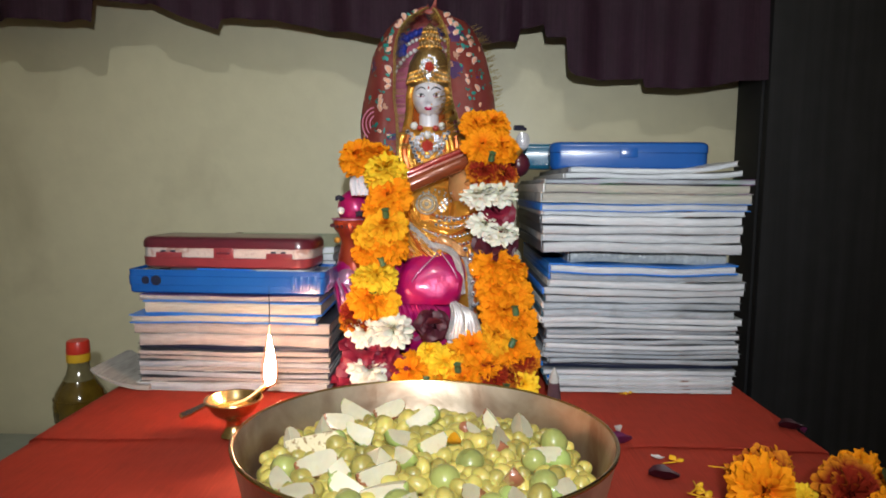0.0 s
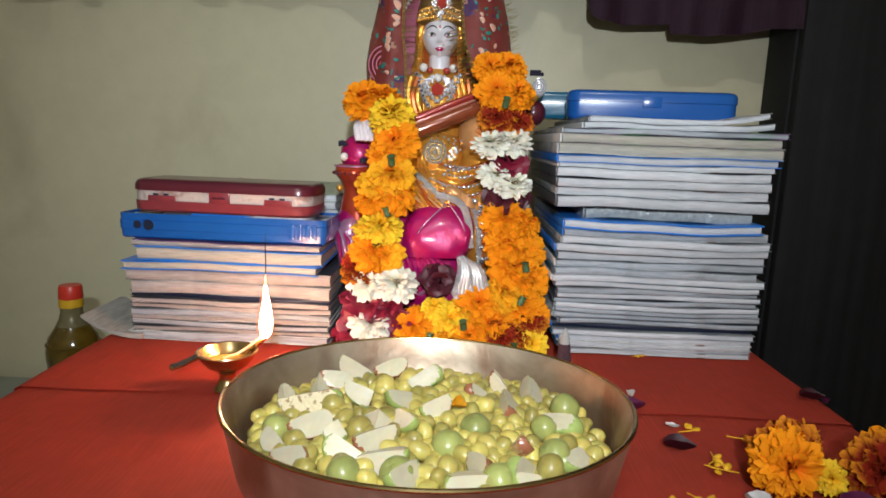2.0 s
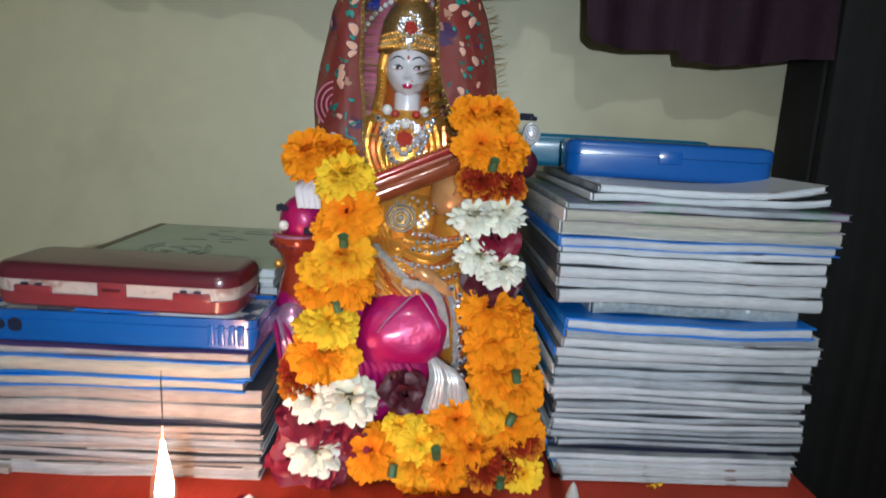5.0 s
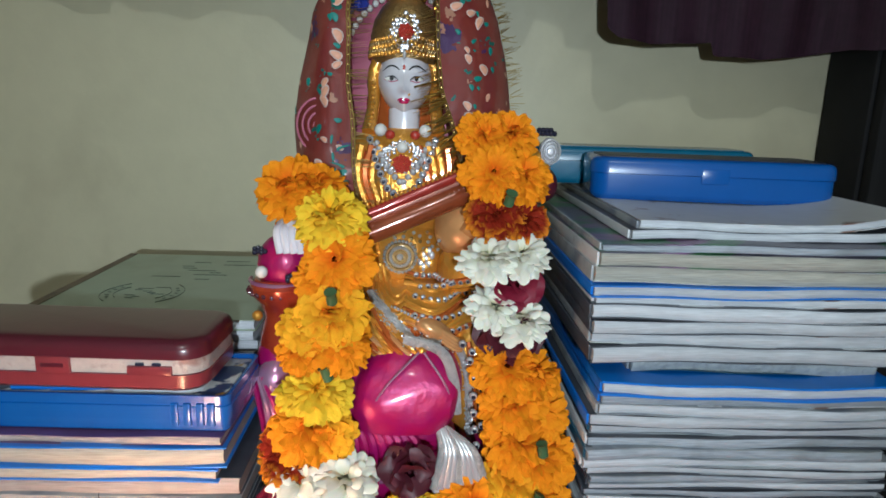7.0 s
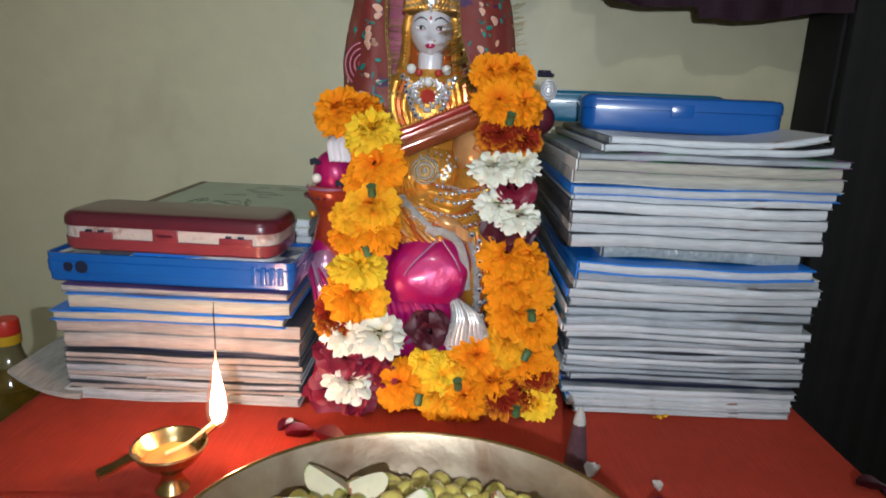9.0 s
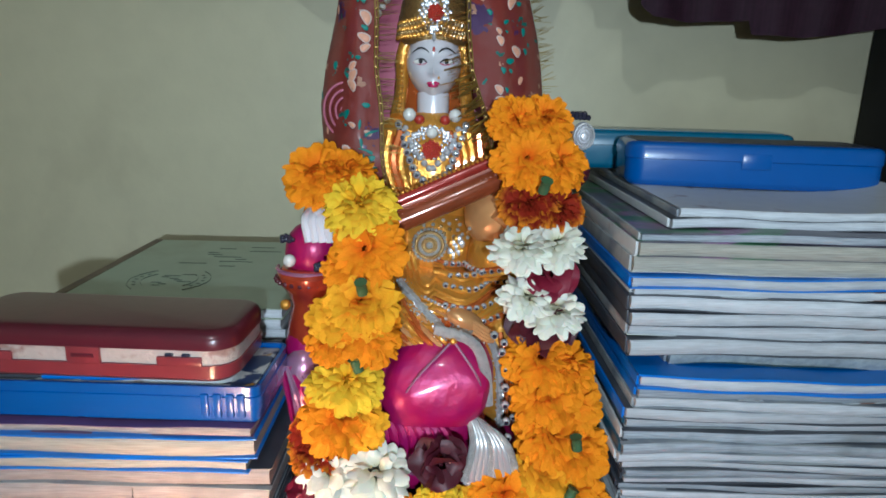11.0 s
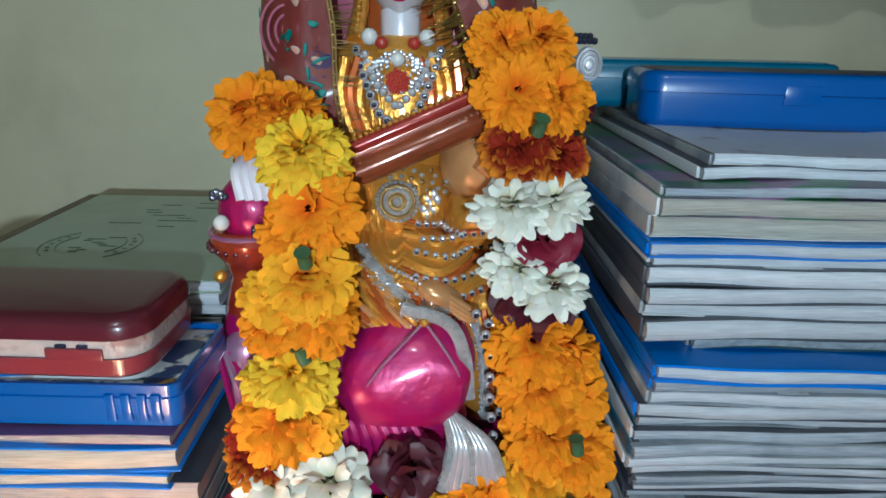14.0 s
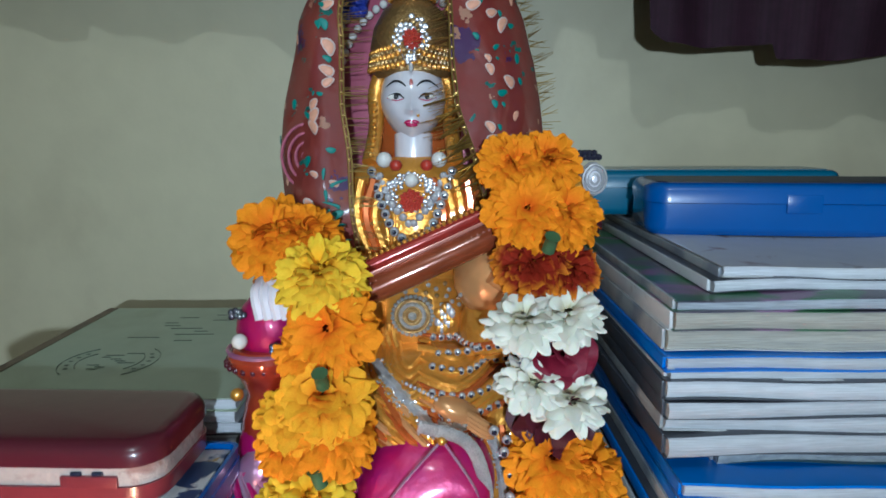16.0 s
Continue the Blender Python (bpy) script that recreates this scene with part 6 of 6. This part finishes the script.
# ---- incense cone, bottle, bench ----
def incense():
    root = thing("incense_cone", (0.130, 0.668, 0.0), label="tall dark incense cone with a grey ash tip", category="incense cone")
    bm = bmesh.new()
    add_lathe(bm, [(0.0, 0.0), (0.0095, 0.0), (0.0100, 0.003), (0.0082, 0.022), (0.0056, 0.044), (0.0, 0.0445)], seg=20)
    part("cone", bm, CONE, root)
    bm = bmesh.new()
    add_lathe(bm, [(0.0055, 0.0442), (0.0050, 0.049), (0.0028, 0.056), (0.0008, 0.060), (0.0, 0.0605)], seg=16)
    part("ash_tip", bm, ASH, root, "grey ash tip")


incense()


def bottle():
    root = thing("oil_bottle", (-0.512, 0.885, -0.232), label="clear plastic bottle of golden mustard oil with a red cap", category="bottle")
    root.scale = (0.86, 0.86, 1)
    bm = bmesh.new()
    add_lathe(bm, [(0.0, 0.0), (0.036, 0.0), (0.039, 0.006), (0.039, 0.060), (0.035, 0.066), (0.034, 0.100), (0.0375, 0.110), (0.0375, 0.128), (0.0330, 0.134), (0.0345, 0.140), (0.0395, 0.152), (0.0405, 0.168), (0.0360, 0.186), (0.0240, 0.203), (0.0, 0.204)], seg=40)
    part("oil_body", bm, OIL, root)
    bm = bmesh.new()
    add_lathe(bm, [(0.0242, 0.2032), (0.0190, 0.212), (0.0165, 0.222), (0.0165, 0.229), (0.0, 0.2295)], seg=32)
    part("neck", bm, CLEARTOP, root, "clear plastic neck")
    bm = bmesh.new()
    add_lathe(bm, [(0.0, 0.2290), (0.0178, 0.2290), (0.0182, 0.2315), (0.0178, 0.2405), (0.0, 0.2410)], seg=32)
    part("collar", bm, YELLOWCAP, root, "yellow cap collar")
    bm = bmesh.new()
    add_lathe(bm, [(0.0, 0.2405), (0.0176, 0.2408), (0.0180, 0.2430), (0.0172, 0.2560), (0.0158, 0.2590), (0.0, 0.2596)], seg=32)
    part("cap", bm, REDCAP, root, "red screw cap")
    bm = bmesh.new()
    add_lathe(bm, [(0.0345, 0.067), (0.0352, 0.068), (0.0345, 0.099), (0.0338, 0.100)], seg=40)
    part("label_band", bm, LABEL, root, "printed yellow label band")
    for z, r in ((0.118, 0.0378), (0.146, 0.0378), (0.177, 0.0392)):
        bm = bmesh.new()
        add_tube(bm, [(r * math.cos(a), r * math.sin(a), z) for a in (2 * math.pi * q / 36 for q in range(37))], 0.0013, seg=6)
        part("moulded_ring", bm, OIL, root)


bottle()


def bench():
    root = thing("bench", (-0.70, 0.80, -0.62), label="low grey laminate bench beside the table", category="bench")
    part("top", box_bm(-0.30, 0.27, -0.35, 0.38, 0.365, 0.3875, bevel=0.004), GREYLAMINATE, root)
    for x in (-0.27, 0.24):
        for y in (-0.32, 0.35):
            part("leg", box_bm(x - 0.018, x + 0.018, y - 0.018, y + 0.018, 0, 0.365, bevel=0.003), TABLEWOOD, root)


bench()


# ---- loose petals and flower heads on the cloth ----
def petal_bm(rng, length, width, cup, curl):
    bm = bmesh.new()
    rows = []
    for i in range(7):
        u = i / 6
        w = width * math.sin(math.pi * min(0.97, 0.08 + 0.86 * u ** 0.8))
        rows.append([bm.verts.new((length * (u - 0.5), w * s, 0.001 + cup * s * s * w * 3 + curl * (u - 0.5) ** 2 * length + 0.0006 * math.sin(i * 1.9 + k * 2))) for k, s in enumerate((-1, -0.5, 0, 0.5, 1))])
    for p, q in zip(rows, rows[1:]):
        for k in range(4):
            bm.faces.new((p[k], p[k + 1], q[k + 1], q[k]))
    bmesh.ops.solidify(bm, geom=bm.faces[:], thickness=0.0004)
    return bm


def floret_bm(rng):
    """A torn floret: a thin stalk with two or three small curled petals."""
    bm = bmesh.new()
    add_tube(bm, smooth_path([(-0.014, 0.002, 0.0015), (-0.004, -0.001, 0.003), (0.004, 0.001, 0.0025), (0.012, 0.004, 0.0018)], 4), [0.0006] * 13, seg=5)
    for q in range(3):
        a, r = rng.uniform(0, 6.28), rng.uniform(0.003, 0.008)
        add_ball(bm, (r * math.cos(a), r * math.sin(a), 0.0030), (rng.uniform(0.0035, 0.0055), rng.uniform(0.002, 0.0035), 0.0016), seg=10, rings=6, turn=(rng.uniform(-30, 30), rng.uniform(-30, 30), math.degrees(a)))
    o = rng.random() * 5
    for v in bm.verts:
        v.co += Vector((0, 0, 0.0008)) * noise.noise(v.co * 300 + Vector((o, 0, 0)))
    return bm


def scatter():
    rng = random.Random(8)
    whites = [(0.193, 0.645, 0.014, 95), (0.231, 0.450, 0.024, -60), (0.196, 0.447, 0.012, 10), (0.143, 0.660, 0.022, 60), (0.117, 0.664, 0.012, 150), (0.213, 0.578, 0.012, -15)]
    for x, y, ln, a in whites:
        solo("petal", petal_bm(rng, ln, ln * (0.16 if ln == 0.012 else 0.30), 0.5, 0.6), LOOSEWHITE, "white chrysanthemum petal lying on the red cloth", "petal", "loose petals", place=(x, y, 0.0), turn=(0, 0, radians(a)))
    purples = [(0.188, 0.612, 0.026, 20, MAGENTAPETAL), (0.205, 0.536, 0.026, -10, DARKROSE), (0.181, 0.440, 0.020, -35, DARKROSE), (0.298, 0.442, 0.042, -8, MAGENTAPETAL), (0.378, 0.658, 0.024, -10, DARKROSE), (0.386, 0.650, 0.014, 75, MAGENTAPETAL), (-0.115, 0.700, 0.026, 20, ROSE), (-0.085, 0.690, 0.034, -15, ROSE), (-0.06, 0.68, 0.030, 10, DARKROSE), (-0.13, 0.712, 0.022, 60, ROSE)]
    for x, y, ln, a, m in purples:
        solo("petal", petal_bm(rng, ln, ln * 0.26, 0.5, 0.5), m, "dark purple-red rose petal curled on the red cloth", "petal", "loose petals", place=(x, y, 0.0), turn=(0, 0, radians(a)))
    solo("petal", petal_bm(rng, 0.012, 0.004, 0.6, 0.5), LOOSEWHITE, "pale pink petal tip on the red cloth", "petal", "loose petals", place=(-0.127, 0.715, 0.0), turn=(0, 0, 0.3))
    for x, y, a in ((0.227, 0.569, 20), (0.226, 0.520, 60), (0.226, 0.502, -30), (0.172, 0.450, 140), (0.196, 0.457, -40), (0.266, 0.557, -20)):
        solo("floret", floret_bm(rng), FLORET, "torn yellow marigold floret on the red cloth", "floret", "loose florets", place=(x, y, 0.0), turn=(0, 0, radians(a)), size=0.95)
    solo("floret", floret_bm(rng), FLORET, "small yellow floret against the tall stack", "floret", "loose florets", place=(0.236, 0.766, 0.0), turn=(0, 0, 0.3), size=0.7)
    bm = petal_bm(rng, 0.016, 0.006, 0.5, 0.5)
    solo("petal", bm, FLORET, "orange marigold petal on the cut fruit", "petal", "loose petals", place=(0.022, 0.478, 0.053), turn=(0.5, 0.2, 0.5), size=0.8)
    g = thing("flower_string", (0, 0, 0), label="short string of orange and rust marigold heads lying on the cloth", category="garland")
    for key, p, r, f in (("o", (0.258, 0.474, 0.024), .026, (-25, 0)), ("r", (0.266, 0.492, 0.024), .027, (10, 10)), ("r", (0.322, 0.472, 0.024), .026, (-15, 10)), ("o", (0.345, 0.498, 0.022), .023, (-10, 0)), ("o", (0.368, 0.470, 0.022), .024, (-10, 10)), ("y", (0.292, 0.478, 0.013), .013, (-30, 0)), ("o", (0.330, 0.430, 0.022), .024, (-20, 0)), ("y", (0.348, 0.452, 0.014), .014, (-30, 0))):
        head(g, key, p, r, 0.92, face=f)
    for p, a in (((0.278, 0.436, 0.005), 0.2), ((0.352, 0.47, 0.03), 0.8)):
        part("leaf", petal_bm(rng, 0.026, 0.006, 0.6, 0.5), LEAF, g, "small green leaf", place=p, turn=(0, 0, a))


scatter()
